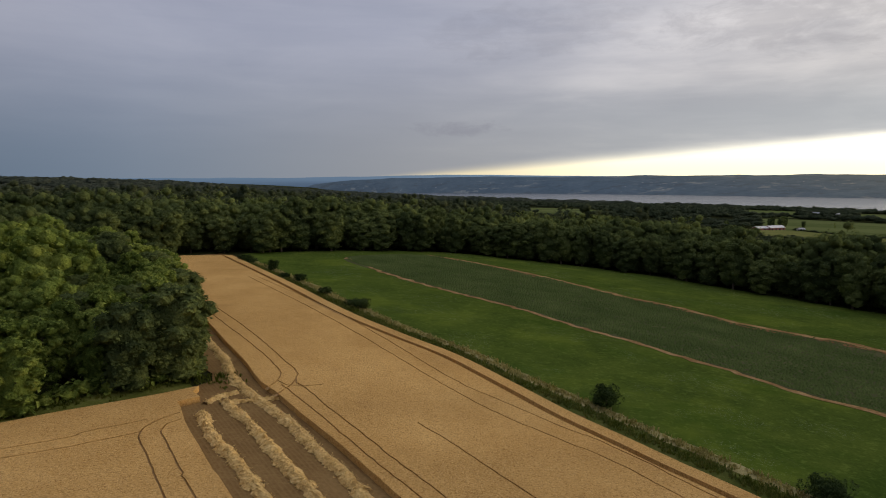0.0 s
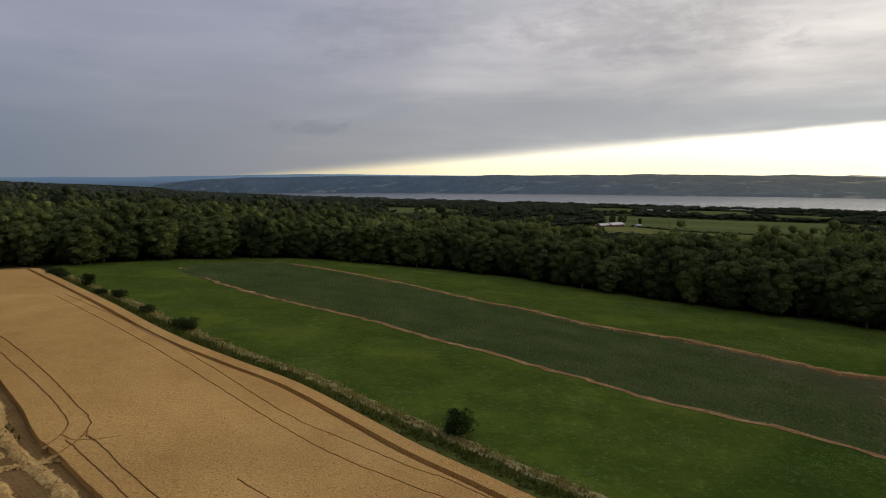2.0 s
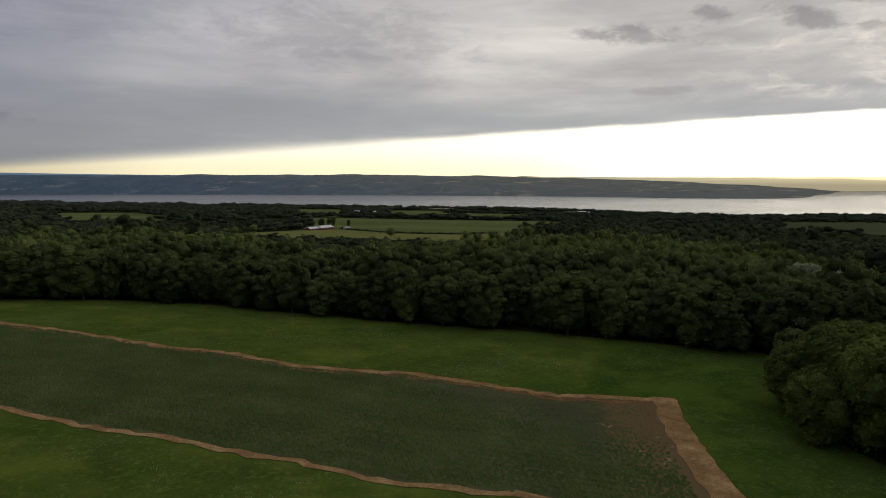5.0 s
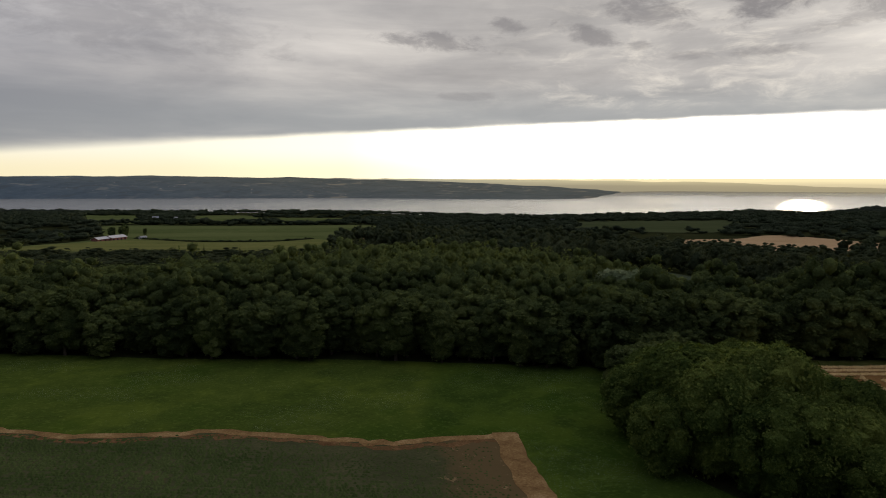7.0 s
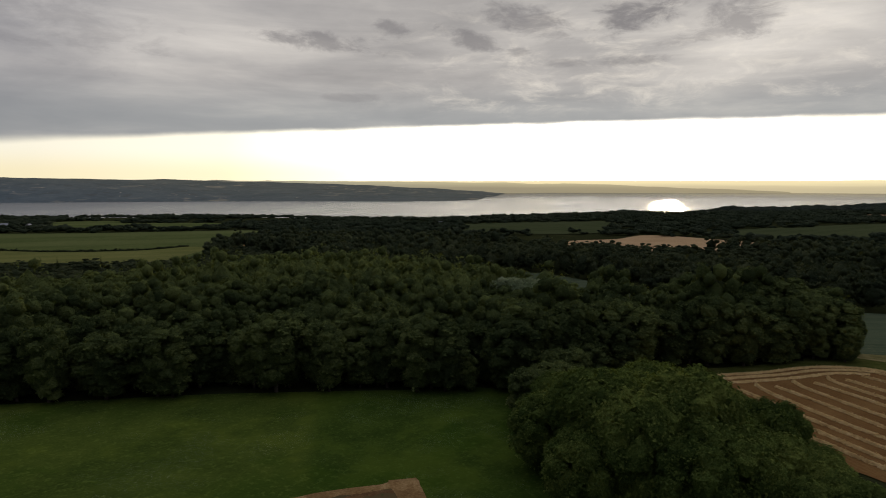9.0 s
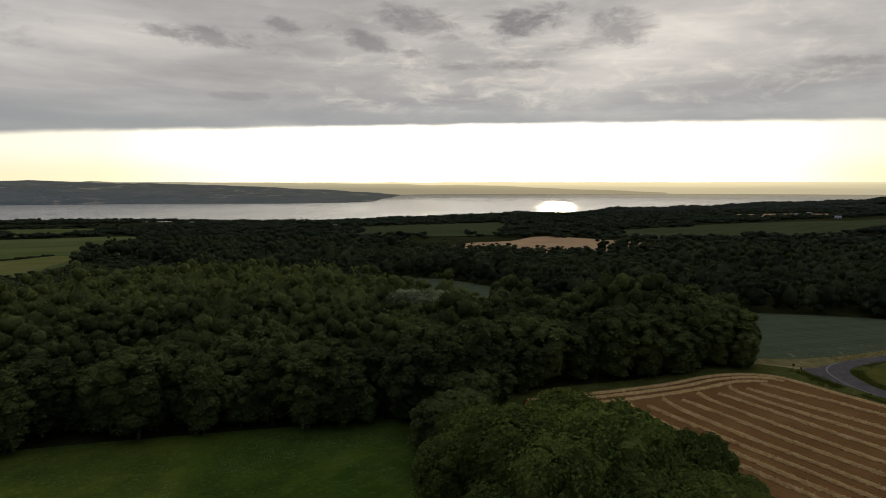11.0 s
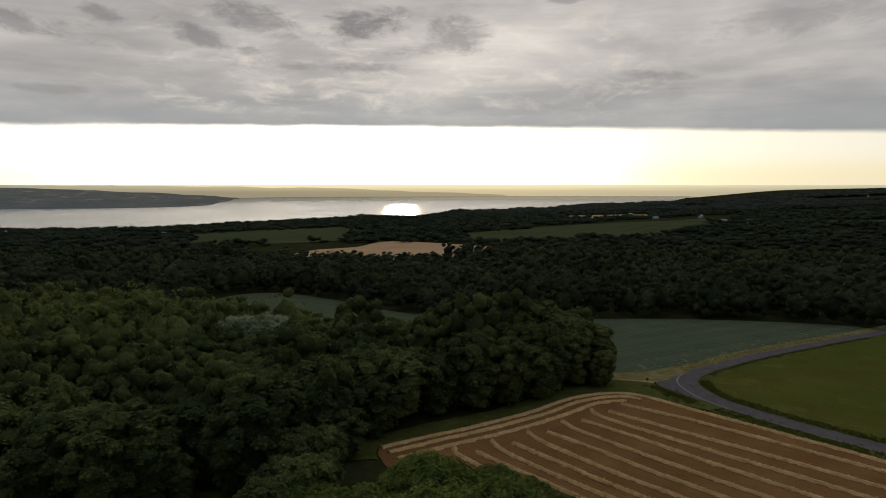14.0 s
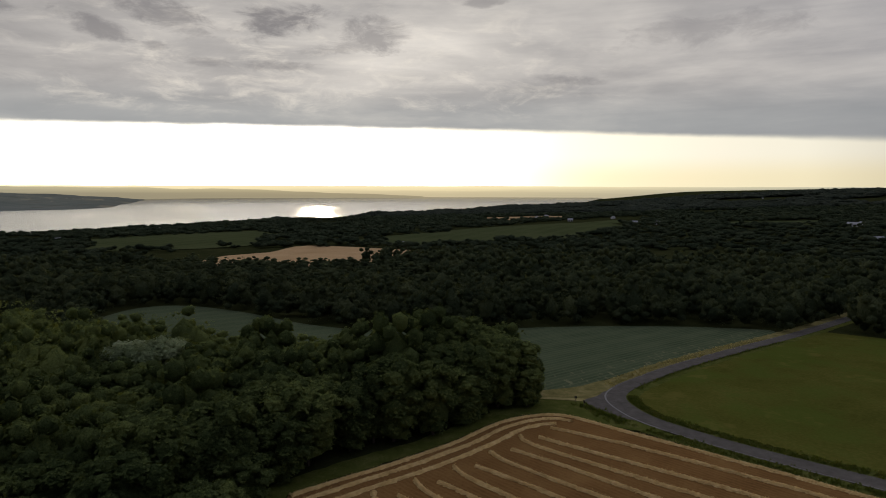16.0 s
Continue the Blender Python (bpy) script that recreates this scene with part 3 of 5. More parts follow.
def ribbon(name, line, half, mat, lift, kind="structure", label="", category="", across=3, ragged=0.0, seed=0, parent=None):
    """A strip over the ground along a line."""
    line = np.asarray(line, float)
    rng = np.random.default_rng(seed)
    t = np.gradient(line, axis=0)
    t /= np.hypot(*t.T)[:, None]
    side = np.c_[-t[:, 1], t[:, 0]]
    rows = []
    for u in np.linspace(-1, 1, across):
        w = half * u * np.ones(len(line)) + (rng.normal(0, ragged, len(line)) if abs(u) == 1 else 0)
        p = line + side * w[:, None]
        rows.append(np.c_[p, height(p[:, 0], p[:, 1]) + lift])
    v = np.stack(rows, 1).reshape(-1, 3)
    n = len(line)
    f = [(i * across + j, (i + 1) * across + j, (i + 1) * across + j + 1, i * across + j + 1) for i in range(n - 1) for j in range(across - 1)]
    ob = mesh_object(name, v, [q[::-1] for q in f], mat, parent=parent, smooth=True)
    return tagged(ob, label, category, kind=kind)


# ---- ground to the horizon, lake and far shore ----
def build_ground():
    rings = np.r_[0.5, np.arange(8, 420, 8), 420 * 1.06 ** np.arange(0, 43)]
    rings = rings[rings < 4880]
    turns = np.radians(np.arange(0, 360, 1.0))
    cx, cy = 80, 90
    x = cx + rings[:, None] * np.sin(turns)
    y = cy + rings[:, None] * np.cos(turns)
    z = height(x.ravel(), y.ravel()) - 0.15
    n = len(turns)
    f = [(i * n + j, i * n + (j + 1) % n, (i + 1) * n + (j + 1) % n, (i + 1) * n + j) for i in range(len(rings) - 1) for j in range(n)]
    tagged(mesh_object("ground", np.c_[x.ravel(), y.ravel(), z], f, M_FLOOR, smooth=True), "dark woodland ground that falls gently towards the lake", "ground", kind="structure")


build_ground()
drape("lake", [(p[0] - 150, p[1] - 250) for p in NEAR_SHORE] + [(4900, 1500), (4100, 2700), (2500, 4250), (300, 4880)], M_WATER, 0, 120, label="calm grey lake reflecting the evening sky", category="lake")
for _v in bpy.data.objects["lake"].data.vertices:
    _v.co.z = lake_level(_v.co.x, _v.co.y)

FAR_SHORE = [(-1100, 4650), (0, 4420), (1050, 3820), (1920, 2960), (2480, 2230), (2740, 1560), (2820, 1330), (3330, 1350), (3860, 1350), (4150, 1440)]


def far_hills(name, shore, top, depth, rough, mat, label, seed, base=-46):
    """A wooded slope behind a shore line; top(azimuth) gives its height."""
    line = curve(shore, 40)
    rng = np.random.default_rng(seed)
    rows, steps = [], 14
    for p in line:
        az, r0 = math.degrees(math.atan2(p[0], p[1])), math.hypot(*p)
        r1 = min(r0 + depth, 4870)
        for k in range(steps):
            s = k / (steps - 1)
            r = r0 + (r1 - r0) * s
            z = base + (top(az) - base) * (1 - (1 - s) ** 1.6)
            q = Vector((math.sin(radians(az)) * r, math.cos(radians(az)) * r, 0))
            z += (noise.noise(q * 0.004) * rough + noise.noise(q * 0.02) * rough * 0.35) * min(1, s * 5)
            rows.append((q.x, q.y, z))
    n = len(line)
    f = [(i * steps + k, (i + 1) * steps + k, (i + 1) * steps + k + 1, i * steps + k + 1) for i in range(n - 1) for k in range(steps - 1)]
    return tagged(mesh_object(name, rows, [q[::-1] for q in f], mat, smooth=True), label, "hills", kind="structure")


far_hills("far_hills", FAR_SHORE, lambda a: float(np.interp(a, [-14, -11, -7, 0, 6, 15, 25, 34, 45, 53, 58, 62, 66, 70.5], [-44, 20, 50, 62, 62, 68, 74, 72, 58, 40, 22, 4, -16, -44])), 1500, 9, M_HILL, "wooded hills with pale fields beyond the lake, painted haze blue", 1)
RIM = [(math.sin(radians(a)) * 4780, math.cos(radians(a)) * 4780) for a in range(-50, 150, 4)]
far_hills("distant_ridge", RIM, lambda a: float(np.interp(a, [-50, -30, -12, 0, 8, 20, 40, 60, 80, 100, 130, 150], [45, 50, 58, 80, 72, 66, 60, 58, 60, 56, 48, 40])), 90, 4, M_HILL_FAR, "glowing backdrop ridge with painted haze on the horizon", 2, base=-60)

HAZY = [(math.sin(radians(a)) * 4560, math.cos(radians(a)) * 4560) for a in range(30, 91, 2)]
far_hills("hazy_hills", HAZY, lambda a: float(np.interp(a, [30, 40, 50, 60, 68, 74, 79, 84, 87, 90], [40, 60, 58, 52, 44, 34, 20, 6, -4, -14])), 190, 7, M_HILL_MID, "glowing backdrop of farmed hills with painted haze behind the far shore", 3, base=-60)

# ---- the fields ----
MEADOW = curve([(-63, 211), (-25, 149), (-9, 126), (1, 113), (10, 99.5), (18, 90), (27, 75.5), (32, 69), (64, 20), (110, 22), (119, 62), (122, 73), (131, 87), (146, 97), (160, 104), (176, 112), (164, 131), (140, 167), (120, 191), (109, 204), (98, 219), (84, 235), (69, 252), (49, 265), (27, 271), (2, 271), (-40, 251), (-68, 236)], 5, True)
HEDGE = curve([(-66, 217), (-61, 208), (-43, 179), (-23, 145), (-9, 123), (1, 110.5), (10, 96.5), (17, 86.5), (22, 79), (27, 72), (31.5, 66), (45, 46), (64, 17)], 1.5)
CROP_NEAR = [(-35, 233), (-16, 195), (2, 171), (17.5, 154), (27, 140), (36, 130), (44, 119), (50, 112.5), (55.5, 104), (61, 98), (71, 88.5), (79, 77), (86, 71)]
CROP_FAR = [(-6, 256), (3, 246.5), (23, 226), (39, 207), (51, 190), (63, 177.5), (74, 159.5), (83, 152), (91, 146), (102, 129), (108, 119.5), (116, 113.5), (124, 107)]
CROP_END = [(124, 107), (112, 96), (98, 82), (88, 72)]
CROP = curve(CROP_NEAR + CROP_END[::-1][1:] + CROP_FAR[::-1][1:], 4, True)
STUB = curve([(203, 90), (210, 81), (220, 68), (230, 57), (240, 48), (246, 39), (247, 31), (243.5, 25.8), (236.5, 19.4), (226.3, 10.0), (217, 1.4), (208.6, -6.2), (197, -16.6), (160, -52), (120, -50), (130, -5), (150, 24), (163, 40), (175, 58), (180, 74), (190, 85)], 4, True)
ROAD = curve([(450, -205), (400, -146), (361, -100), (325, -54), (299, -22), (281, -3), (270, 7), (261, 11.5), (251, 11.8), (240, 8.8), (227, 0.3), (217, -7.8), (203, -20.8), (180, -42.2), (140, -81)], 2.0)
BEANS = curve([(268, 27), (279, 12), (296, -8), (331, -50), (366, -94), (380, -80), (388, -40), (388, 0), (380, 50), (378, 75), (400, 115), (444, 157), (474, 198), (468, 224), (420, 228), (375, 205), (345, 165), (315, 110), (288, 62)], 6, True)
LAWN = curve([(188, -46), (210, -25), (224, -12.5), (240, -1.5), (252, 4.5), (263, 2), (275, -9), (293, -31), (318, -64), (352, -106), (335, -140), (290, -175), (220, -160), (180, -100)], 5, True)
WHEAT_OUT = [(-100, 212), (-90, 222), (-75, 226), (-71.5, 220.9), (-42.5, 172), (-21.9, 136), (-8.7, 117.3), (1.2, 104.8), (9.3, 91), (15.3, 80.4), (20.5, 73), (24.7, 66.8), (28.8, 61.4), (45, 38), (60, 13)]

def widen(poly, far_from, by):
    """An outline moved outwards, but for the part near a line."""
    t = np.roll(poly, -1, 0) - np.roll(poly, 1, 0)
    t /= np.hypot(*t.T)[:, None] + 1e-9
    side = np.c_[t[:, 1], -t[:, 0]]
    if inside(poly + side * 0.5, poly).mean() > 0.5:
        side = -side
    return poly + side * (by * smoothstep(8, 20, to_line(poly, far_from)))[:, None]


drape("meadow", widen(MEADOW, HEDGE, 4.5), M_MEADOW, 0.02, 5, label="green meadow with patches of clover between hedge and woods", category="meadow")
_e = np.gradient(ROAD, axis=0)
_e /= np.hypot(*_e.T)[:, None]
_rim = (ROAD + np.c_[-_e[:, 1], _e[:, 0]] * 3.05)[(ROAD[:, 0] > 150) & (ROAD[:, 1] > -112)]
drape("lawn_field", np.r_[_rim[::2], [(178, -100), (220, -160), (290, -175), (335, -140)]], M_LAWN, 0.04, 6, label="yellowish mown grass field inside the road bend", category="field")
drape("bean_field", BEANS, M_CROP2, 0.05, 5, label="bluish green bean field beyond the road", category="field")
drape("stubble_field", STUB, M_STUBBLE2, 0.03, 4, label="brown harvested stubble field with straw rows", category="field")
drape("orange_field", curve([(770, 287), (844, 281), (880, 240), (968, 208), (895, 72), (868, 60), (790, 78), (738, 122), (715, 165), (720, 228)], 20, True), M_TAN, 0.4, 30, label="tan ripe grain field among far woods", category="field")
drape("far_green_field", curve([(1141, 575), (1316, 360), (1168, 299), (975, 288), (925, 400), (934, 476)], 30, True), M_FIELD, 0.6, 40, label="dull green far field near the lake", category="field")
drape("far_green_field", curve([(1081, 129), (1361, -229), (1218, -296), (1007, -147), (962, 91)], 30, True), M_FIELD, 0.6, 40, label="dull green far field near the lake", category="field")
FARM = curve([(227, 631), (243, 708), (300, 748), (368, 786), (404, 830), (448, 925), (505, 1010), (640, 900), (797, 777), (722, 694), (534, 571), (399, 487), (330, 560)], 15, True)
drape("farm_field", FARM, M_PASTURE, 0.4, 25, label="bright green pasture strips round a farm", category="field")
drape("far_strip_field", curve([(130, 1330), (150, 1040), (250, 990), (300, 1220), (240, 1370)], 20, True), M_PASTURE, 0.6, 30, label="pale green strip field in far woods", category="field")
HAYFIELD = curve([(240, 690), (262, 650), (330, 585), (405, 505), (470, 545), (542, 590), (549, 630), (491, 630), (437, 680), (408, 766), (300, 738)], 12, True)
drape("hay_field", HAYFIELD, M_HAY, 0.55, 25, label="pale yellowish hay strip below the farm", category="field")
OPEN = [MEADOW, STUB, BEANS, LAWN, FARM, np.array([(-105, 206), (-92, 226), (-70, 238), (-40, 180), (10, 95), (65, 12), (-110, 0), (-105, 36), (-62, 57), (-49, 67), (-41, 78), (-31, 87), (-33.5, 94), (-38.5, 105), (-44.5, 118), (-55, 142), (-71, 171), (-94, 201)])]
FAR_OPEN = [[(770, 287), (844, 281), (880, 240), (968, 208), (895, 72), (868, 60), (790, 78), (738, 122), (715, 165), (720, 228)], [(1141, 575), (1316, 360), (1168, 299), (975, 288), (925, 400), (934, 476)], [(1081, 129), (1361, -229), (1218, -296), (1007, -147), (962, 91)], [(130, 1330), (150, 1040), (250, 990), (300, 1220), (240, 1370)]]

def offset_in(line, by):
    """A line moved to its right."""
    t = np.gradient(line, axis=0)
    t /= np.hypot(*t.T)[:, None]
    return line + np.c_[t[:, 1], -t[:, 0]] * -by if inside((line + np.c_[t[:, 1], -t[:, 0]] * -by)[5:-5], CROP).mean() > 0.5 else line + np.c_[t[:, 1], -t[:, 0]] * by


# bean patch in the meadow: soil, rows, bare borders
drape("bean_patch_soil", CROP, M_CROPSOIL, 0.06, 3, label="dark crop soil in the meadow", category="soil")
ribbon("bare_border", curve(CROP_NEAR, 2, wobble=0.3, seed=3), 0.75, M_SOIL, 0.1, label="bare tan soil border along the bean patch", category="soil", ragged=0.2, seed=1)
ribbon("bare_border", curve(CROP_FAR, 2, wobble=0.35, seed=4), 1.15, M_SOIL, 0.1, label="bare tan soil border along the bean patch", category="soil", ragged=0.3, seed=2)
ribbon("bare_border", curve([(125.5, 107.5), (112, 95.5), (98, 81), (84, 66)], 2, wobble=0.2), 2.3, M_SOIL, 0.12, label="wide bare reddish soil at the end of the bean patch", category="soil", across=5, ragged=0.18, seed=5)

ribbon("bare_border", offset_in(curve(CROP_FAR, 2, wobble=0.4, seed=9), 2.0), 0.9, M_REDSOIL, 0.085, label="reddish bare soil along the bean patch", category="soil", ragged=0.55, seed=7)

# more far fields between the woods
for _poly, _mat, _label in (
    ([(1757, -102), (1758, -320), (1577, -278), (1568, -96)], M_TAN, "pale ripe strip field far off by the lake"),
    ([(1307, -216), (1453, -357), (1349, -345), (1215, -210)], M_FIELD, "dull green strip field among far woods"),
    ([(1247, -485), (1203, -633), (1096, -570), (1143, -444)], M_FIELD, "dull green strip field among far woods"),
    ([(684, 1501), (751, 1388), (575, 1050), (505, 1110)], M_PASTURE, "dull green field beyond the farm"),
    ([(803, 1277), (892, 1202), (735, 965), (640, 1005)], M_PASTURE, "dull green field beyond the farm"),
    ([(802, 1098), (932, 985), (825, 860), (695, 955)], M_PASTURE, "dull green field beyond the farm"),
):
    drape("far_strip_field", curve(_poly, 25, True), _mat, 0.6, 40, label=_label, category="field")
    FAR_OPEN.append(_poly)
HOUSES = [(1643, -226), (1809, -249), (1703, -262), (1451, -261), (1512, -370), (1270, -337), (1231, -365), (2370, -1168), (2503, -1293), (2015, -1106), (1036, -586), (1042, -606), (844, -486), (951, 79), (647, 1143), (656, 1094), (1100, 603)]
ribbon("farm_track", curve([(676, 652), (601, 595), (519, 537)], 10), 2.2, M_SOIL, 0.5, label="pale dirt track along a far pasture", category="track")

# ---- trees ----
def ico(level):
    bm = bmesh.new()
    bmesh.ops.create_icosphere(bm, subdivisions=level, radius=1)
    v = np.array([tuple(p.co) for p in bm.verts])
    f = np.array([[p.index for p in q.verts] for q in bm.faces])
    bm.free()
    return v, f


ICO = {1: ico(1), 2: ico(2)}


def crown(seed, h, r, low, lobes, leaves, size, cores=0, level=2, skirt=0.6):
    """A crown: boughs that bulge from a rounded dome, set with flat, drooping sprays of leaves. h: its top, low: where it begins, r: its half width."""
    rng = np.random.default_rng(seed)
    tall = h - low
    u = (np.arange(lobes) + 0.5) / lobes
    ang = np.arange(lobes) * 2.4 + rng.uniform(-0.5, 0.5, lobes)
    ring = np.interp(u, [0, 0.15, 0.35, 0.55, 0.78, 0.92, 1], [skirt, skirt * 0.4 + 0.5, 0.95, 1.0, 0.92, 0.72, 0.45])
    radii = r * rng.uniform(0.30, 0.46, lobes) * (1.1 - 0.25 * u)
    d = np.maximum(0, r * ring * rng.uniform(0.86, 1.14, lobes) - radii * 0.7)
    centres = np.c_[np.cos(ang) * d, np.sin(ang) * d, low + radii * 0.5 + (1 - (1 - u) ** 1.35) * (tall - radii * 1.35)]
    V, F, n = [], [], 0

    def ball(c, size3, lev):
        nonlocal n
        iv, jf = ICO[lev]
        V.append(c + iv * (1 + rng.normal(0, 0.1, len(iv)))[:, None] * size3)
        F.append(jf + n)
        n += len(iv)
    ball(np.array((0, 0, low + tall * 0.46)), np.array((r * 0.68, r * 0.68, tall * (0.40 if level > 1 else 0.33))), level)
    for i in rng.permutation(lobes)[:cores]:
        ball(centres[i], radii[i] * np.array((0.94, 0.94, 0.78)), 1)
    k = leaves * 3
    pick = rng.choice(lobes, k, p=radii**2 / (radii**2).sum())
    dirs = rng.normal(size=(k, 3))
    dirs[:, 2] = dirs[:, 2] * 0.8 + 0.6
    dirs /= np.linalg.norm(dirs, axis=1)[:, None]
    p = centres[pick] + dirs * (radii[pick] * rng.uniform(0.84, 1.1, k))[:, None] * (1, 1, 0.85)
    gap = np.min(np.linalg.norm(p[:, None] - centres, axis=2) / radii + (np.arange(lobes) == pick[:, None]) * 9, axis=1)
    keep = np.where((gap > 0.86) & (p[:, 2] > low * 0.5))[0][:leaves]
    p, dirs = p[keep], dirs[keep]
    nrm = dirs * 0.55 + (0, 0, 0.8) + rng.normal(0, 0.33, dirs.shape)
    nrm /= np.linalg.norm(nrm, axis=1)[:, None]
    e1 = np.cross(nrm, rng.normal(size=nrm.shape))
    e1 /= np.linalg.norm(e1, axis=1)[:, None]
    e2 = np.cross(nrm, e1)
    s = size * rng.uniform(0.5, 1.3, (len(p), 1))
    sag = np.c_[np.zeros((len(p), 2)), s[:, 0] * 0.3]
    quad = np.stack([p - e1 * s - sag, p - e2 * s * 0.75, p + e1 * s - sag, p + e2 * s * 0.75], 1).reshape(-1, 3)
    b = n + 4 * np.arange(len(p))
    V.append(quad)
    F += [np.c_[b, b + 1, b + 3], np.c_[b + 1, b + 2, b + 3]]
    return np.concatenate(V), np.concatenate(F)


def spire(seed, h, r, tiers, sprays):
    """A conifer: tiers of drooping sprays round a stem."""
    rng = np.random.default_rng(seed)
    V, F, n = [], [], 0
    for k in range(tiers):
        u = k / (tiers - 1)
        z = h * (0.08 + 0.9 * u)
        for j in range(max(5, int(sprays * (1 - 0.7 * u)))):
            a, w = rng.uniform(0, 6.283), r * (1 - u) ** 0.85 * rng.uniform(0.75, 1.15) + 0.15
            c, s = math.cos(a), math.sin(a)
            b = 0.28 * w + 0.15
            V += [(0, 0, z + 0.4), (c * w * 0.6 - s * b, s * w * 0.6 + c * b, z - 0.1 * w), (c * w, s * w, z - 0.3 * w), (c * w * 0.6 + s * b, s * w * 0.6 - c * b, z - 0.1 * w)]
            F += [(n, n + 1, n + 2), (n, n + 2, n + 3)]
            n += 4
    return np.array(V), np.array(F)


def trunk(seed, h, r):
    """A tapered stem with a few limbs."""
    rng = np.random.default_rng(seed)
    V, F = [], []

    def stem(p, q, ra, rb):
        d = (q - p).normalized()
        e1 = d.orthogonal().normalized()
        e2 = d.cross(e1)
        b = len(V)
        for o, rr in ((p, ra), (p.lerp(q, 0.5), (ra + rb) * 0.47), (q, rb)):
            V.extend(tuple(o + (e1 * math.cos(t) + e2 * math.sin(t)) * rr) for t in np.arange(6) * math.pi / 3)
        for k in (0, 6):
            for i in range(6):
                a0, a1 = b + k + i, b + k + (i + 1) % 6
                F.extend(((a0, a1, a1 + 6), (a0, a1 + 6, a0 + 6)))
    top = Vector((rng.uniform(-0.3, 0.3), rng.uniform(-0.3, 0.3), h))
    stem(Vector((0, 0, -0.3)), top, r, r * 0.35)
    for k in range(5):
        z = h * (0.35 + 0.12 * k)
        a = k * 2.3 + rng.uniform(-0.4, 0.4)
        stem(Vector((0, 0, z)), Vector((math.cos(a) * h * 0.2, math.sin(a) * h * 0.2, z + h * 0.2)), r * 0.45, r * 0.12)
    return np.array(V), np.array(F)


def make_tree(kind, seed, h, r, low, mat, label, lobes=30, leaves=1350, size=0.38, cat="tree"):
    """One tree at the origin: trunk and crown."""
    ob = tagged(new(kind), label, cat)
    cv, cf = crown(seed, h, r, low, lobes, leaves, size, lobes)
    tv, tf = trunk(seed, h * 0.72, 0.018 * h + 0.06)
    mesh_object("trunk", tv, tf, M_BARK, ob)
    mesh_object("crown", cv, cf, mat, ob)
    return ob


TREES = [
    make_tree("deciduous_tree", 1, 16.5, 4.9, 0.8, M_LEAF, "tall deciduous tree with a dark green rounded crown"),
    make_tree("deciduous_tree", 2, 15.5, 4.5, 0.6, M_LEAF, "deciduous tree with a dense dark green crown"),
    make_tree("deciduous_tree", 3, 18.0, 5.3, 1.0, M_LEAF, "tall deciduous tree with a broad dark green crown", lobes=34, leaves=1600),
    make_tree("deciduous_tree", 4, 14.0, 4.5, 0.4, M_LEAF, "mid-height deciduous tree, leafy down to the ground"),
    make_tree("young_tree", 5, 12.5, 2.9, 0.3, M_LEAF_LIGHT, "slender young tree with fresh bright green leaves", lobes=28, leaves=900, size=0.31),
    make_tree("young_tree", 6, 10.5, 3.3, 0.3, M_LEAF_LIGHT, "bushy young tree with fresh bright green leaves", lobes=28, leaves=900, size=0.32),
    make_tree("spreading_tree", 7, 14.0, 6.6, 0.5, M_LEAF_CLUMP, "broad spreading tree with a wide green dome", lobes=60, leaves=4600, size=0.3),
    make_tree("silvery_tree", 8, 13.0, 5.2, 1.0, M_LEAF_PALE, "pale silvery willow-like tree among darker woods", leaves=1500),
]
CONIFER = tagged(new("conifer"), "dark pointed conifer standing over the wood's edge", "tree")
_v, _f = spire(9, 20, 3.2, 22, 16)
mesh_object("crown", _v, _f, M_LEAF_DARK, CONIFER)
_v, _f = trunk(9, 15, 0.3)
mesh_object("trunk", _v, _f, M_BARK, CONIFER)

LEFT_WOOD = np.array([(-120, 215), (-94, 201), (-71, 171), (-53, 141), (-43, 117), (-37.5, 104), (-33, 93.5), (-30.5, 88.5), (-41, 79), (-62, 57), (-120, 30)])
CLUMP = np.array([(176, 111), (146, 96), (131, 86), (122, 73), (120, 58), (128, 50), (146, 48), (162, 53), (170, 62), (175, 78), (188, 88), (203, 92)])


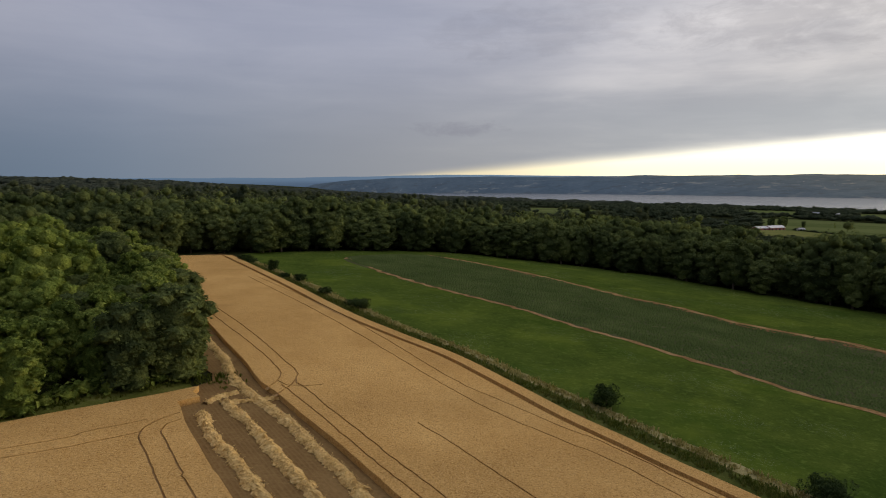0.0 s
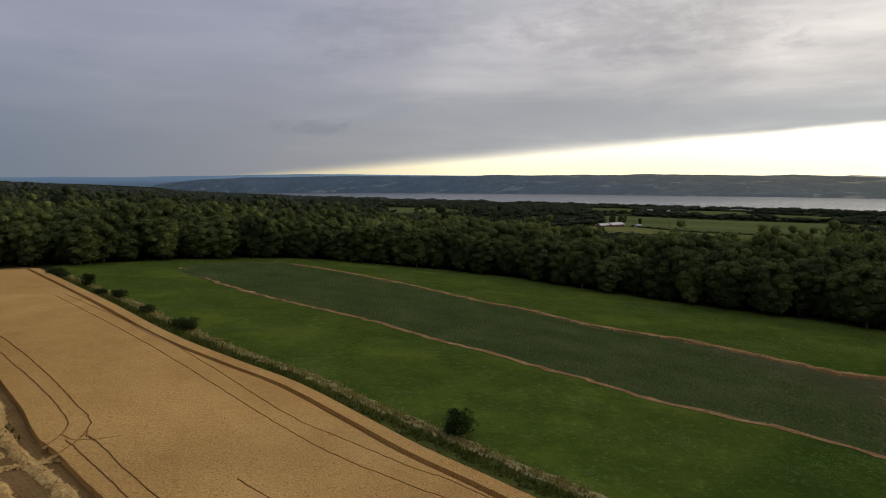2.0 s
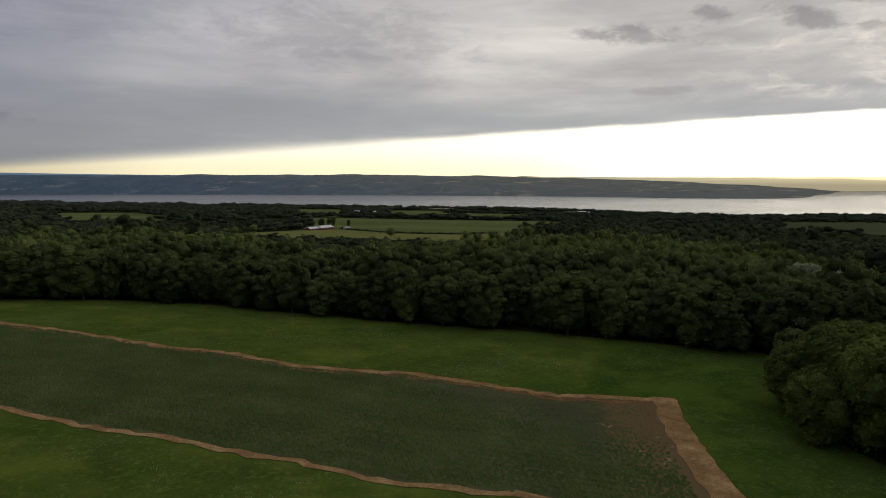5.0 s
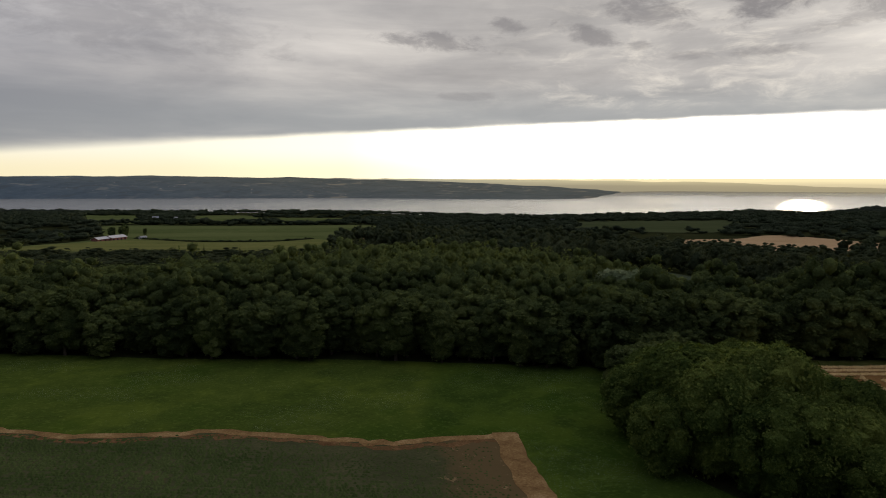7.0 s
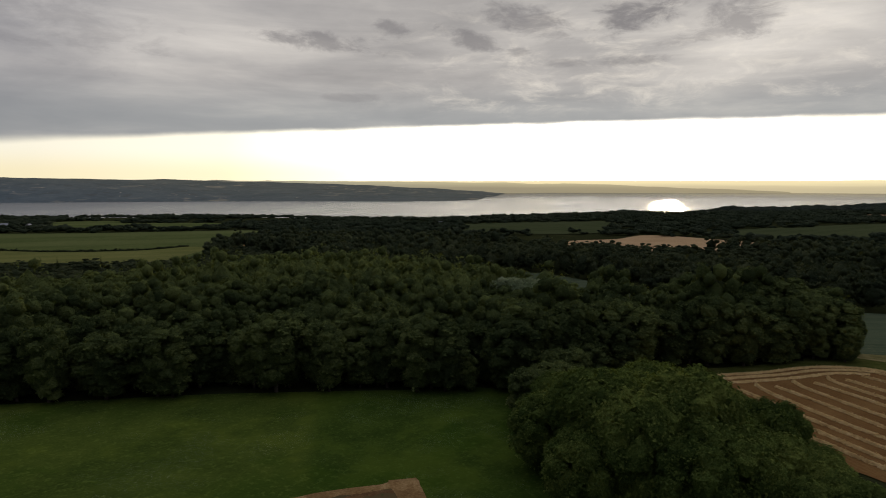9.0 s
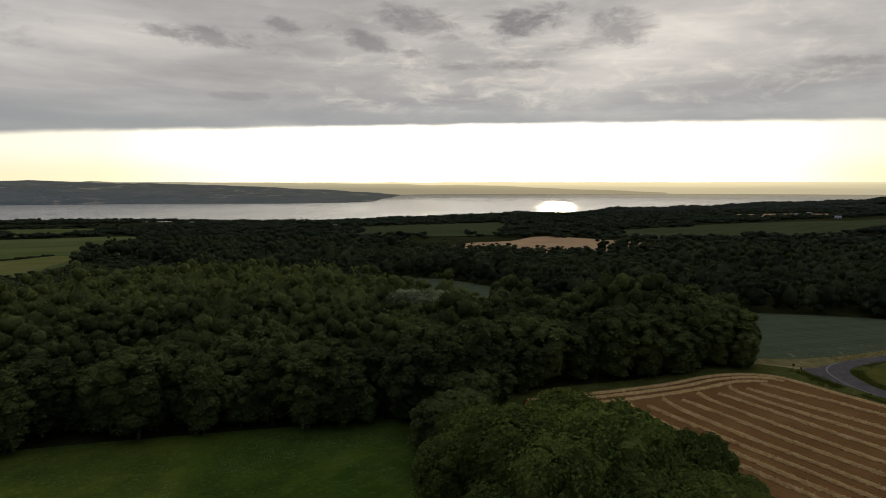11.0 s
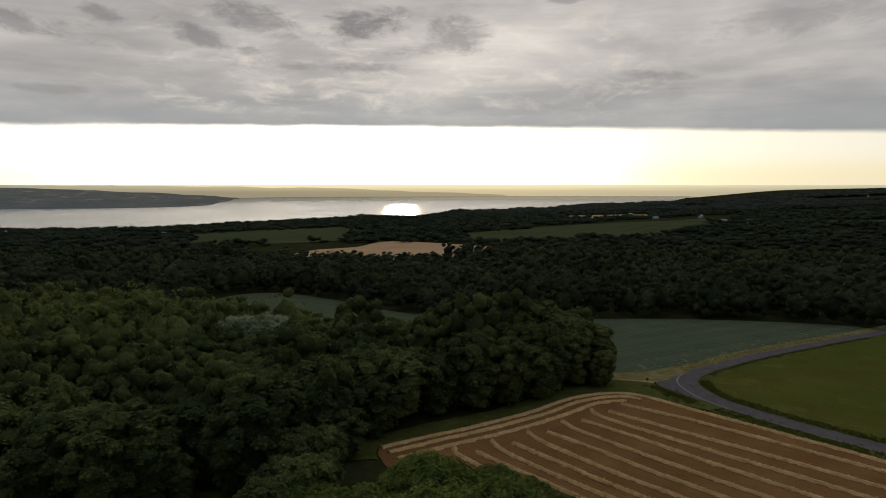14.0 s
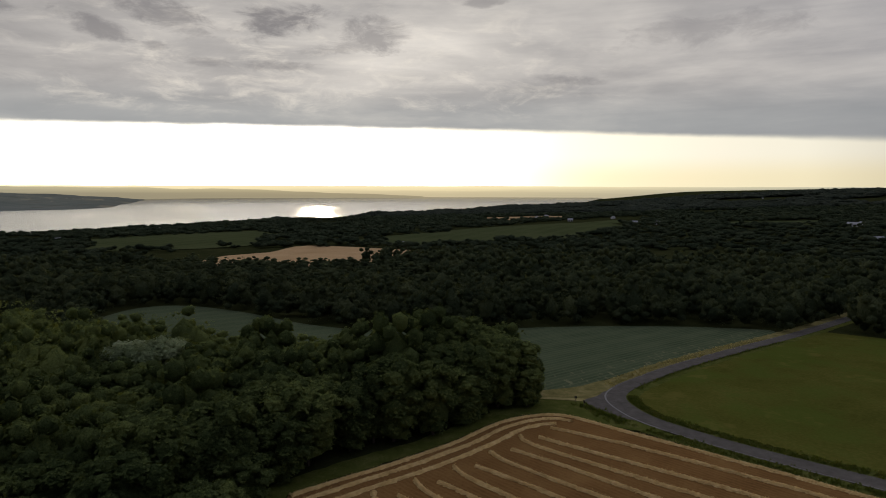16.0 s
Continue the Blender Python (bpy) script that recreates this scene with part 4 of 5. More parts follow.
def plant():
    rng = np.random.default_rng(7)
    near_lines = [MEADOW, STUB, OPEN[5]]
    bare = np.array([(104, 10), (120, 57), (128, 52), (146, 50.5), (160, 55), (168, 64), (173, 79), (182, 76), (176, 58), (163, 38), (150, 5), (128, -20)])
    placed = []
    for lo, hi, step in ((0, 330, 7.3), (330, 700, 11.2), (700, 1900, 20.5), (1900, 3300, 36.0)):
        reach = 1980 if hi < 2000 else 3400
        xs = np.arange(-reach, reach, step)
        gx, gy = np.meshgrid(xs, xs)
        p = np.c_[gx.ravel(), gy.ravel()] + rng.uniform(-0.38, 0.38, (gx.size, 2)) * step
        r = np.hypot(p[:, 0] - 70, p[:, 1] - 110)
        p = p[(r >= lo) & (r < hi)]
        az = np.degrees(np.arctan2(p[:, 0] - 30, p[:, 1] - 20))
        p = p[((az > -46) | ((az > -85) & (p[:, 0] > -170) & (p[:, 1] > 30))) & (az < 138)]
        for poly in OPEN:
            p = p[~inside(p, poly)]
            p = p[to_line(p, poly, True) > (3.4 if poly is OPEN[5] else 6.0 if poly is STUB else 1.8 if hi < 400 else 1.6 if poly is BEANS else 5)]
        for poly in FAR_OPEN:
            p = p[~inside(p, poly)]
        p = p[~((p[:, 0] > 236) & (p[:, 0] < 285) & (p[:, 1] > 8) & (p[:, 1] < 37))]
        p = p[~inside(p, bare) & ~((p[:, 0] > 110) & (p[:, 0] < 190) & (p[:, 1] < 44))]
        for q in ((265, 132), (258, 139), (271, 137), (266, 145)):
            p = p[np.hypot(p[:, 0] - q[0], p[:, 1] - q[1]) > 6]
        for q in HOUSES + [(384, 775)]:
            p = p[np.hypot(p[:, 0] - q[0], p[:, 1] - q[1]) > 11]
        p = p[to_line(p, ROAD) > np.where(p[:, 0] > 366, 4.5, 14)]
        p = p[to_line(p, HEDGE) > 7]
        lake = np.array(NEAR_SHORE + [(6000, 6000), (-900, 6000)], float)
        p = p[~inside(p, lake)]
        p = p[~((p[:, 0] > -60) & (p[:, 0] < 125) & (p[:, 1] < 30))]
        if lo:
            keep = [noise.noise(Vector((q[0] * 0.004, q[1] * 0.004, 3.3))) + 0.3 * noise.noise(Vector((q[0] * 0.02, q[1] * 0.02, 1.1))) for q in p]
            p = p[np.array(keep) > (-0.75 if lo < 600 else -0.36 if lo < 1500 else -0.2)]
        placed.append(p)
    p0 = placed[0][~inside(placed[0], CLUMP) | (placed[0][:, 1] > 93)]
    # the young wood stands closer
    gx, gy = np.meshgrid(np.arange(-125, -25, 4.7), np.arange(30, 216, 4.7))
    young = np.c_[gx.ravel(), gy.ravel()] + rng.uniform(-1.5, 1.5, (gx.size, 2))
    young = young[inside(young, LEFT_WOOD) & (to_line(young, LEFT_WOOD, True) < 45) & (to_line(young, OPEN[5], True) > 2.6) & ~inside(young, OPEN[5])]
    p0 = np.r_[p0[~inside(p0, LEFT_WOOD) | (to_line(p0, LEFT_WOOD, True) >= 45)], young]
    d = np.min([to_line(p0, c, True) for c in near_lines], axis=0)
    order = np.argsort(d)
    p0, d = p0[order], d[order]
    return p0, d, placed[1], placed[2], placed[3]


NEAR_P, NEAR_D, MID_P, FAR_P, LAST_P = plant()


def pick_kind(x, y, rng):
    q = np.array([(x, y)])
    if inside(q, LEFT_WOOD)[0]:
        return rng.choice([4, 5, 4, 5, 4, 3]), 0.86
    if inside(q, CLUMP)[0]:
        return rng.choice([1, 3]), 0.75
    return rng.choice([0, 1, 2, 3, 1]), (1.12 if x > 170 and y < 245 else 0.95)


def plant_singles(count):
    rng = np.random.default_rng(11)
    first = set()
    for x, y in NEAR_P[:count]:
        k, s = pick_kind(x, y, rng)
        wide = rng.uniform(0.95, 1.35) if k < 4 else rng.uniform(0.85, 1.2)
        m = pose(x, y, h1(x, y), 0, 0, rng.uniform(0, 360)) @ Matrix.Diagonal((s * wide, s * wide, s * rng.uniform(0.72, 1.15), 1))
        ob = TREES[k]
        if k in first:
            ob = copy_thing(TREES[k], Matrix.Identity(4))
        first.add(k)
        ob.matrix_basis = m
        tagged(ob, group="trees at the wood's edge")


SCRUB = np.array([(262, 62), (288, 62), (315, 110), (345, 165), (375, 205), (420, 228), (400, 262), (340, 235), (296, 170), (272, 120)])
LOW_WOODS = [(np.array([(40, 500), (320, 640), (270, 1000), (130, 1050), (20, 800)]), 0.45), (np.array([(222, 100), (250, 112), (262, 133), (248, 148), (225, 140), (212, 120)]), 0.72), (np.array([(160, 115), (260, 55), (300, 110), (330, 245), (200, 270)]), 1.2), (np.array([(150, 300), (420, 300), (560, 560), (400, 480), (330, 555), (225, 625), (120, 500)]), 0.32), (np.array([(520, 40), (720, 40), (760, 320), (600, 360), (510, 250)]), 0.56)]


def grove(name, places, variants, mat, label, seed, scale=(0.7, 1.2), flat=1.0):
    """Many trees of a wood in one mesh."""
    rng = np.random.default_rng(seed)
    V, F, n = [], [], 0
    zs = height(places[:, 0], places[:, 1])
    low = np.full(len(places), flat)
    for poly, k in LOW_WOODS:
        low[inside(places, poly)] *= k
    scrub = inside(places, SCRUB)
    low[scrub] *= np.array([0.62 + 0.8 * max(0.0, noise.noise(Vector((x * 0.035, y * 0.035, 0.4)))) for x, y in places[scrub]]) if scrub.any() else 1.0
    for (x, y), z, lw in zip(places, zs, low):
        v, f = variants[rng.integers(len(variants))]
        s, a = rng.uniform(*scale), rng.uniform(0, 6.283)
        c, si = math.cos(a) * s, math.sin(a) * s
        V.append(np.c_[v[:, 0] * c - v[:, 1] * si + x, v[:, 0] * si + v[:, 1] * c + y, v[:, 2] * s * lw * rng.uniform(0.85, 1.15) + z])
        F.append(f + n)
        n += len(v)
    if V:
        tagged(mesh_object(name, np.concatenate(V), np.concatenate(F), mat, smooth=True), label, "woods", kind="stuff")


SINGLES = 360
plant_singles(SINGLES)
rest, rest_d = NEAR_P[SINGLES:], NEAR_D[SINGLES:]
left = inside(rest, LEFT_WOOD)
beyond = rest[:, 0] > 355
MIDV = [crown(20 + k, h, r, 0.8, 18, 380, 0.46, 16, 1, 0.8) for k, (h, r) in enumerate([(16.5, 5.5), (15.5, 5.2), (17.5, 5.9), (14, 5.1), (15.5, 5.8), (12.5, 5.2)])]
MIDY = [crown(30 + k, h, r, 0.6, 16, 320, 0.4, 14, 1, 0.8) for k, (h, r) in enumerate([(12.5, 3.3), (11, 3.6), (14, 3.9)])]
BACKV = [crown(35 + k, h, r, 0.5, 11, 190, 0.52, 6, 1, 0.9) for k, (h, r) in enumerate([(16, 5.6), (15, 5.3), (17.5, 5.9), (14, 5.2), (12, 5.4)])]
LOWV = [crown(40 + k, h, r, 0.3, 7, 30, 1.0, 4, 1, 1.0) for k, (h, r) in enumerate([(16, 6.2), (15, 5.8), (17.5, 6.6), (13.5, 5.6), (11.5, 6.0)])]
FARV = [crown(50 + k, h, r, 0.2, 4, 7, 2.1, 2, 1, 1.0) for k, (h, r) in enumerate([(14, 13.5), (16, 14.5), (12.5, 13), (11, 13.5)])]
LASTV = [crown(60 + k, h, r, 0.2, 3, 4, 3.6, 2, 1, 1.0) for k, (h, r) in enumerate([(14, 24), (16, 25), (12, 23)])]
close = rest_d < 72
grove("near_woods", rest[~left & close & ~beyond], MIDV, M_LEAF, "dense dark green deciduous woodland near the fields", 1)
grove("young_woods", rest[left & close], MIDY, M_LEAF_LIGHT, "young bright green woodland beside the wheat", 2)
grove("deep_woods", rest[~close & ~beyond], BACKV, M_LEAF, "dense dark green woodland canopy", 8)
fringe = (to_line(MID_P, BEANS, True) < 75)
grove("bean_field_woods", np.r_[MID_P[fringe], rest[beyond]], BACKV, M_CANOPY, "tall dark woodland standing behind the bean field", 9, (0.8, 1.3))
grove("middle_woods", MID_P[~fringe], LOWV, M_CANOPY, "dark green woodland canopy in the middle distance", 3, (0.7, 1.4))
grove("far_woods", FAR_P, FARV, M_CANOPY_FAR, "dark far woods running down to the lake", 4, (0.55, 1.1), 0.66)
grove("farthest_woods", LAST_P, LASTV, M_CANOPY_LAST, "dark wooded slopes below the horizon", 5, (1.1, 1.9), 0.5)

# low growth that closes the wood's edge down to the ground
def thicket():
    rng = np.random.default_rng(31)
    pts = []
    for poly in (LEFT_WOOD,):
        line = curve(poly, 2.6, True)
        t = np.gradient(line, axis=0)
        t /= np.hypot(*t.T)[:, None] + 1e-9
        for off in (2.8, 4.6, -2.8, -4.6):
            pts.append(line + np.c_[-t[:, 1], t[:, 0]] * off + rng.uniform(-0.8, 0.8, line.shape))
    p = np.concatenate(pts)
    for poly in OPEN:
        p = p[~inside(p, poly)]
        p = p[to_line(p, poly, True) > 1.9]
    p = p[(to_line(p, HEDGE) > 6) & (to_line(p, ROAD) > 7)]
    WOOD = np.r_[NEAR_P[:900], MID_P[to_line(MID_P, BEANS, True) < 20]]
    near = np.min(np.hypot(p[:, None, 0] - WOOD[None, :, 0], p[:, None, 1] - WOOD[None, :, 1]), axis=1)
    p = p[(near < 7.5) & (p[:, 1] > 30)]
    left = inside(p, LEFT_WOOD)
    shrubs = [crown(90 + k, h, r, 0.0, 6, 46, 0.5, 0, 1) for k, (h, r) in enumerate([(1.8, 1.5), (2.4, 1.7), (1.4, 1.3), (3.0, 1.8)])]
    grove("edge_thicket", p[left], shrubs, M_LEAF_LIGHT, "low fresh green thicket beside the wheat", 7, (0.6, 1.1))


thicket()


def hedgerow(line, half, seed, label, scale=(0.8, 1.5)):
    """A field hedge: shrubs close together along a line."""
    rng = np.random.default_rng(seed)
    p = np.repeat(curve(line, 2.4), 2, 0)
    p = p + rng.uniform(-half, half, p.shape)
    shrubs = [crown(120 + k, h, r, 0.0, 6, 40, 0.6, 0, 1) for k, (h, r) in enumerate([(1.6, 1.5), (2.2, 1.7), (1.3, 1.4)])]
    grove("hedgerow", p, shrubs, M_CANOPY, label, seed, scale)


hedgerow([(414, 774), (424, 725), (437, 685), (491, 635), (552, 634)], 0.8, 41, "low dark hedgerow across the farm's fields")
# the clump between meadow and stubble: one broad dome that falls away towards the stubble
for _k, (_x, _y, _h) in enumerate((
        (146, 72, 16), (138, 66, 16), (137, 78, 16.5), (150, 64, 15), (154, 74, 14), (146, 84, 15), (131, 72, 14), (132, 60, 13), (140, 56, 12.5), (148, 56, 12),
        (158, 66, 12), (160, 76, 12), (156, 57, 10), (166, 70, 9), (164, 61, 8.5), (168, 79, 8.5), (172, 66, 7), (177, 80, 6), (140, 88, 13), (152, 90, 11),
        (162, 88, 8), (127, 64, 11), (127, 79, 11), (133, 52, 9), (143, 49, 7.5), (153, 50, 7), (138, 46, 6.5))):
    _o = TREES[6] if _k == 0 else copy_thing(TREES[6], Matrix.Identity(4))
    _o.matrix_basis = pose(_x, _y, h1(_x, _y), 0, 0, 83 * _k) @ Matrix.Diagonal((max(_h, 10) / 14, max(_h, 10) / 14, _h * (1.08, 1.3, 1.16, 1.02, 1.24)[_k % 5] / 14, 1))
    tagged(_o, group="trees of the clump")
for _k, (_x, _y, _s) in enumerate(((183, 117, 0.72), (190, 110, 0.7), (199, 103, 0.68), (204, 112, 0.75), (196, 119, 0.78), (175, 119, 0.62), (171, 104, 0.5), (158, 99, 0.5), (166, 97, 0.48), (209, 99, 0.66), (213, 106, 0.75))):
    _o = copy_thing(TREES[(1, 3)[_k % 2]], Matrix.Identity(4))
    _o.matrix_basis = pose(_x, _y, h1(_x, _y), 0, 0, 131 * _k) @ Matrix.Scale(_s, 4)
    tagged(_o, group="trees at the wood's edge")
# the tall group at the end of the wood, by the road
for _k, (_x, _y, _s) in enumerate(((266, 53, 1.3), (261, 47, 1.22), (262, 60, 1.2), (256, 54, 1.1), (254, 45, 0.9), (263, 42, 0.95), (261, 36, 0.72), (254, 37, 0.7))):
    _o = copy_thing(TREES[2], Matrix.Identity(4))
    _o.matrix_basis = pose(_x, _y, h1(_x, _y), 0, 0, 67 * _k) @ Matrix.Diagonal((_s * 1.12, _s * 1.12, _s * (0.98, 0.9, 0.96, 0.86)[_k % 4], 1))
    tagged(_o, group="tall trees by the road")
# single trees that stand out
for _x, _y, _s in ((300, 468, 0.62), (322, 456, 0.6), (345, 372, 0.6)):
    _o = CONIFER if _x == 300 else copy_thing(CONIFER, Matrix.Identity(4))
    _o.matrix_basis = pose(_x, _y, h1(_x, _y)) @ Matrix.Scale(_s, 4)
for _k, (_x, _y, _s) in enumerate(((-49.5, 79.5, 0.52), (-44, 86, 0.44), (-60, 92, 0.56), (-52, 108, 0.5))):
    _o = copy_thing(CONIFER, Matrix.Identity(4))
    _o.matrix_basis = pose(_x, _y, h1(_x, _y), 0, 0, 40 * _k) @ Matrix.Scale(_s, 4)
    tagged(_o, "brownish green conifer in the young wood", group="conifers of the young wood")
for _k, (_x, _y) in enumerate(((265, 132), (258, 139), (271, 137), (266, 145))):
    _o = TREES[7] if _k == 0 else copy_thing(TREES[7], Matrix.Identity(4))
    _o.matrix_basis = pose(_x, _y, h1(_x, _y), 0, 0, 70 * _k) @ Matrix.Diagonal((1.2, 1.2, 1.3, 1))

# ---- wheat ----
def wheat_block(name, outline, tracks, label, tall=0.8):
    """Standing grain: a thick slab with the wheel tracks cut out of it."""
    poly = np.asarray(outline, float)
    cuts = []
    for line, half in tracks:
        line = np.asarray(line, float)
        t = np.gradient(line, axis=0)
        t /= np.hypot(*t.T)[:, None]
        s = np.c_[-t[:, 1], t[:, 0]] * half
        cuts.append(np.r_[line + s, (line - s)[::-1]])
    lo, hi = poly.min(0), poly.max(0)
    rng = np.random.default_rng(5)
    g = []
    for a, b, step in ((4, 45, 1.4), (45, 96, 0.55), (96, 230, 1.2)):        # finer where it lies near
        gx, gy = np.meshgrid(np.arange(lo[0], hi[0], step), np.arange(max(a, lo[1]), min(b, hi[1]), step))
        g.append(np.c_[gx.ravel(), gy.ravel()] + rng.uniform(-0.3, 0.3, (gx.size, 2)) * step)
    g = np.concatenate(g)
    g = g[inside(g, poly)]
    pts, edges, n = [poly], [(i, (i + 1) % len(poly)) for i in range(len(poly))], len(poly)
    for c in cuts:
        pts.append(c)
        edges += [(n + i, n + (i + 1) % len(c)) for i in range(len(c))]
        n += len(c)
    pts.append(g)
    v, _, f, *_ = geometry.delaunay_2d_cdt([Vector(p) for p in np.concatenate(pts)], edges, [], 0, 1e-4)
    v = np.array([tuple(p) for p in v])
    f = np.array([t for t in f if len(t) == 3])
    mid = v[f].mean(1)
    keep = inside(mid, poly)
    for c in cuts:
        keep &= ~inside(mid, c)
    f = f[keep]
    # vertical faces down from every open edge
    e = np.concatenate([f[:, [0, 1]], f[:, [1, 2]], f[:, [2, 0]]])
    seen = {}
    for a, b in e:
        seen[(min(a, b), max(a, b))] = None if (min(a, b), max(a, b)) in seen else (a, b)
    rim = np.array([ab for ab in seen.values() if ab])
    z = height(v[:, 0], v[:, 1])
    inner = np.arange(len(v)) >= n
    top = np.c_[v, z + tall + rng.uniform(-0.025, 0.025, len(v)) * inner]
    low = np.c_[v, z]
    n = len(v)
    walls = np.concatenate([np.c_[rim[:, 1], rim[:, 0], rim[:, 0] + n], np.c_[rim[:, 1], rim[:, 0] + n, rim[:, 1] + n]])
    return tagged(mesh_object(name, np.r_[top, low], np.r_[f, walls], M_WHEAT), label, "crop", kind="structure")


def offset(line, d):
    """A line moved sideways; d > 0: to its left."""
    line = np.asarray(line, float)
    t = np.gradient(line, axis=0)
    t /= np.hypot(*t.T)[:, None] + 1e-9
    return line + np.c_[-t[:, 1], t[:, 0]] * d


HARV_RIGHT = [(-3.6, 55.2), (-8.2, 62.3), (-11.4, 67.2), (-16.9, 75), (-21.5, 82), (-24.2, 85.4), (-26.2, 89), (-29.2, 95), (-35.8, 106.3), (-44.6, 122), (-50, 131)]
HARV_LEFT = [(-31.8, 83.2), (-31.6, 80.7), (-30.1, 78.8), (-32.0, 76.6), (-31.0, 75.2), (-28.7, 70.5), (-25.0, 64.5), (-21.2, 58.6), (-17.8, 53.4), (4, 21)]
drape("harvested_ground", curve([(-102, 214), (-90, 226), (-75, 232), (-43, 177), (-21, 140), (-8, 121.5), (2, 108.5), (10.5, 94), (17, 84), (30.5, 64.5), (62, 15), (-100, 0), (-104, 36), (-62, 56), (-49, 68.5), (-41.5, 75), (-31.6, 87.6), (-36, 94.5), (-42.5, 108), (-49, 121), (-58, 143), (-71, 170), (-94, 200)], 4, True), M_STUBBLE, 0.03, 4, label="short brown wheat stubble with drill rows", category="field")
TRACKS = [
    [(-57.4, 146.7), (-44.4, 125.7), (-32.2, 106.6), (-25.5, 95.4), (-22.6, 89.4), (-22.4, 86.1), (-23.0, 82.9)],
    [(-55.5, 147.0), (-40.9, 125.0), (-30.9, 108.7), (-24.3, 97.1), (-21.1, 91.6), (-20.2, 88.2), (-20.3, 83.9), (-21.3, 80.4)],
    [(-21.5, 85.0), (-20.1, 82.8), (-14.9, 75.1), (-9.9, 67.3), (-5.1, 60.1), (-2.0, 55.6), (16, 28)],
    [(-19.7, 86.0), (-17.6, 83.2), (-14.0, 77.2), (-8.2, 68.4), (-3.5, 61.3), (0.3, 55.9), (18.5, 29)],
    [(-53.0, 177.5), (-26.2, 133.8), (-14.4, 113.7), (1.2, 86.7), (7.9, 77.2), (13.6, 71.0), (20.5, 62.6), (45, 24)],
    [(-51.9, 179.9), (-24.5, 137.2), (-12.2, 116.3), (1.2, 91.8), (8.4, 82.4), (14.4, 75.2), (21.7, 66.5), (47, 27)],
    [(-22.4, 86.2), (-20.6, 84.7), (-18.4, 84.6), (-16.2, 85.4)],
    [(-20.2, 88.0), (-19.7, 85.8), (-17.9, 83.6)],
    [(-2.9, 73.8), (0.9, 68.3), (6.2, 60.3), (8.5, 57.0), (30, 25)],
]
EDGE = curve(WHEAT_OUT[2:], 3)
MAIN = list(map(tuple, offset(EDGE, -2.2))) + [(20, 13)] + HARV_RIGHT + [(-55, 140), (-70, 168), (-91, 196), (-98, 208), (-88, 222)]
wheat_block("standing_wheat", MAIN, [(curve(t, 1.2, wobble=0.06, seed=k), 0.1) for k, t in enumerate(TRACKS)], "ripe tan standing wheat with wheel tracks")
STRIP_OUT, STRIP_IN = offset(EDGE, 1.3), offset(EDGE, -0.95)
wheat_block("wheat_strip", np.r_[STRIP_OUT, STRIP_IN[::-1]], [], "narrow uncut strip of pale wheat along the bank", 0.7)
TRACKS_L = [
    [(-30.3, 73.3), (-32.0, 70.0), (-32.0, 67.2), (-30.6, 64.3), (-27.0, 58.6), (-23.6, 53.2), (-8, 28)],
    [(-29.4, 71.2), (-30.3, 69.8), (-30.2, 67.8), (-28.1, 64.5), (-24.5, 58.8), (-21.1, 53.4), (-5, 29)],
    [(-90, 34), (-43.4, 62.1), (-37.7, 66.8), (-33.0, 70.9)],
    [(-88, 31), (-42.0, 59.9), (-36.1, 63.9), (-31.9, 67.2)],
]
wheat_block("standing_wheat", curve([(-31.8, 83.2), (-35.2, 79.6), (-41.6, 74.2), (-48.3, 68.4), (-61, 57), (-99, 33), (-98, 4), (-20, 4)] + HARV_LEFT[:0:-1], 3, True, 0.06, 3), [(curve(t, 1.2, wobble=0.06, seed=k), 0.1) for k, t in enumerate(TRACKS_L)], "ripe tan standing wheat with curved wheel tracks")
for _k, _t in enumerate(TRACKS + TRACKS_L):
    ribbon("wheel_track", curve(_t, 2.0), 0.24, M_TRACK, 0.64, label="narrow trodden wheel track through the wheat", category="track", across=2)


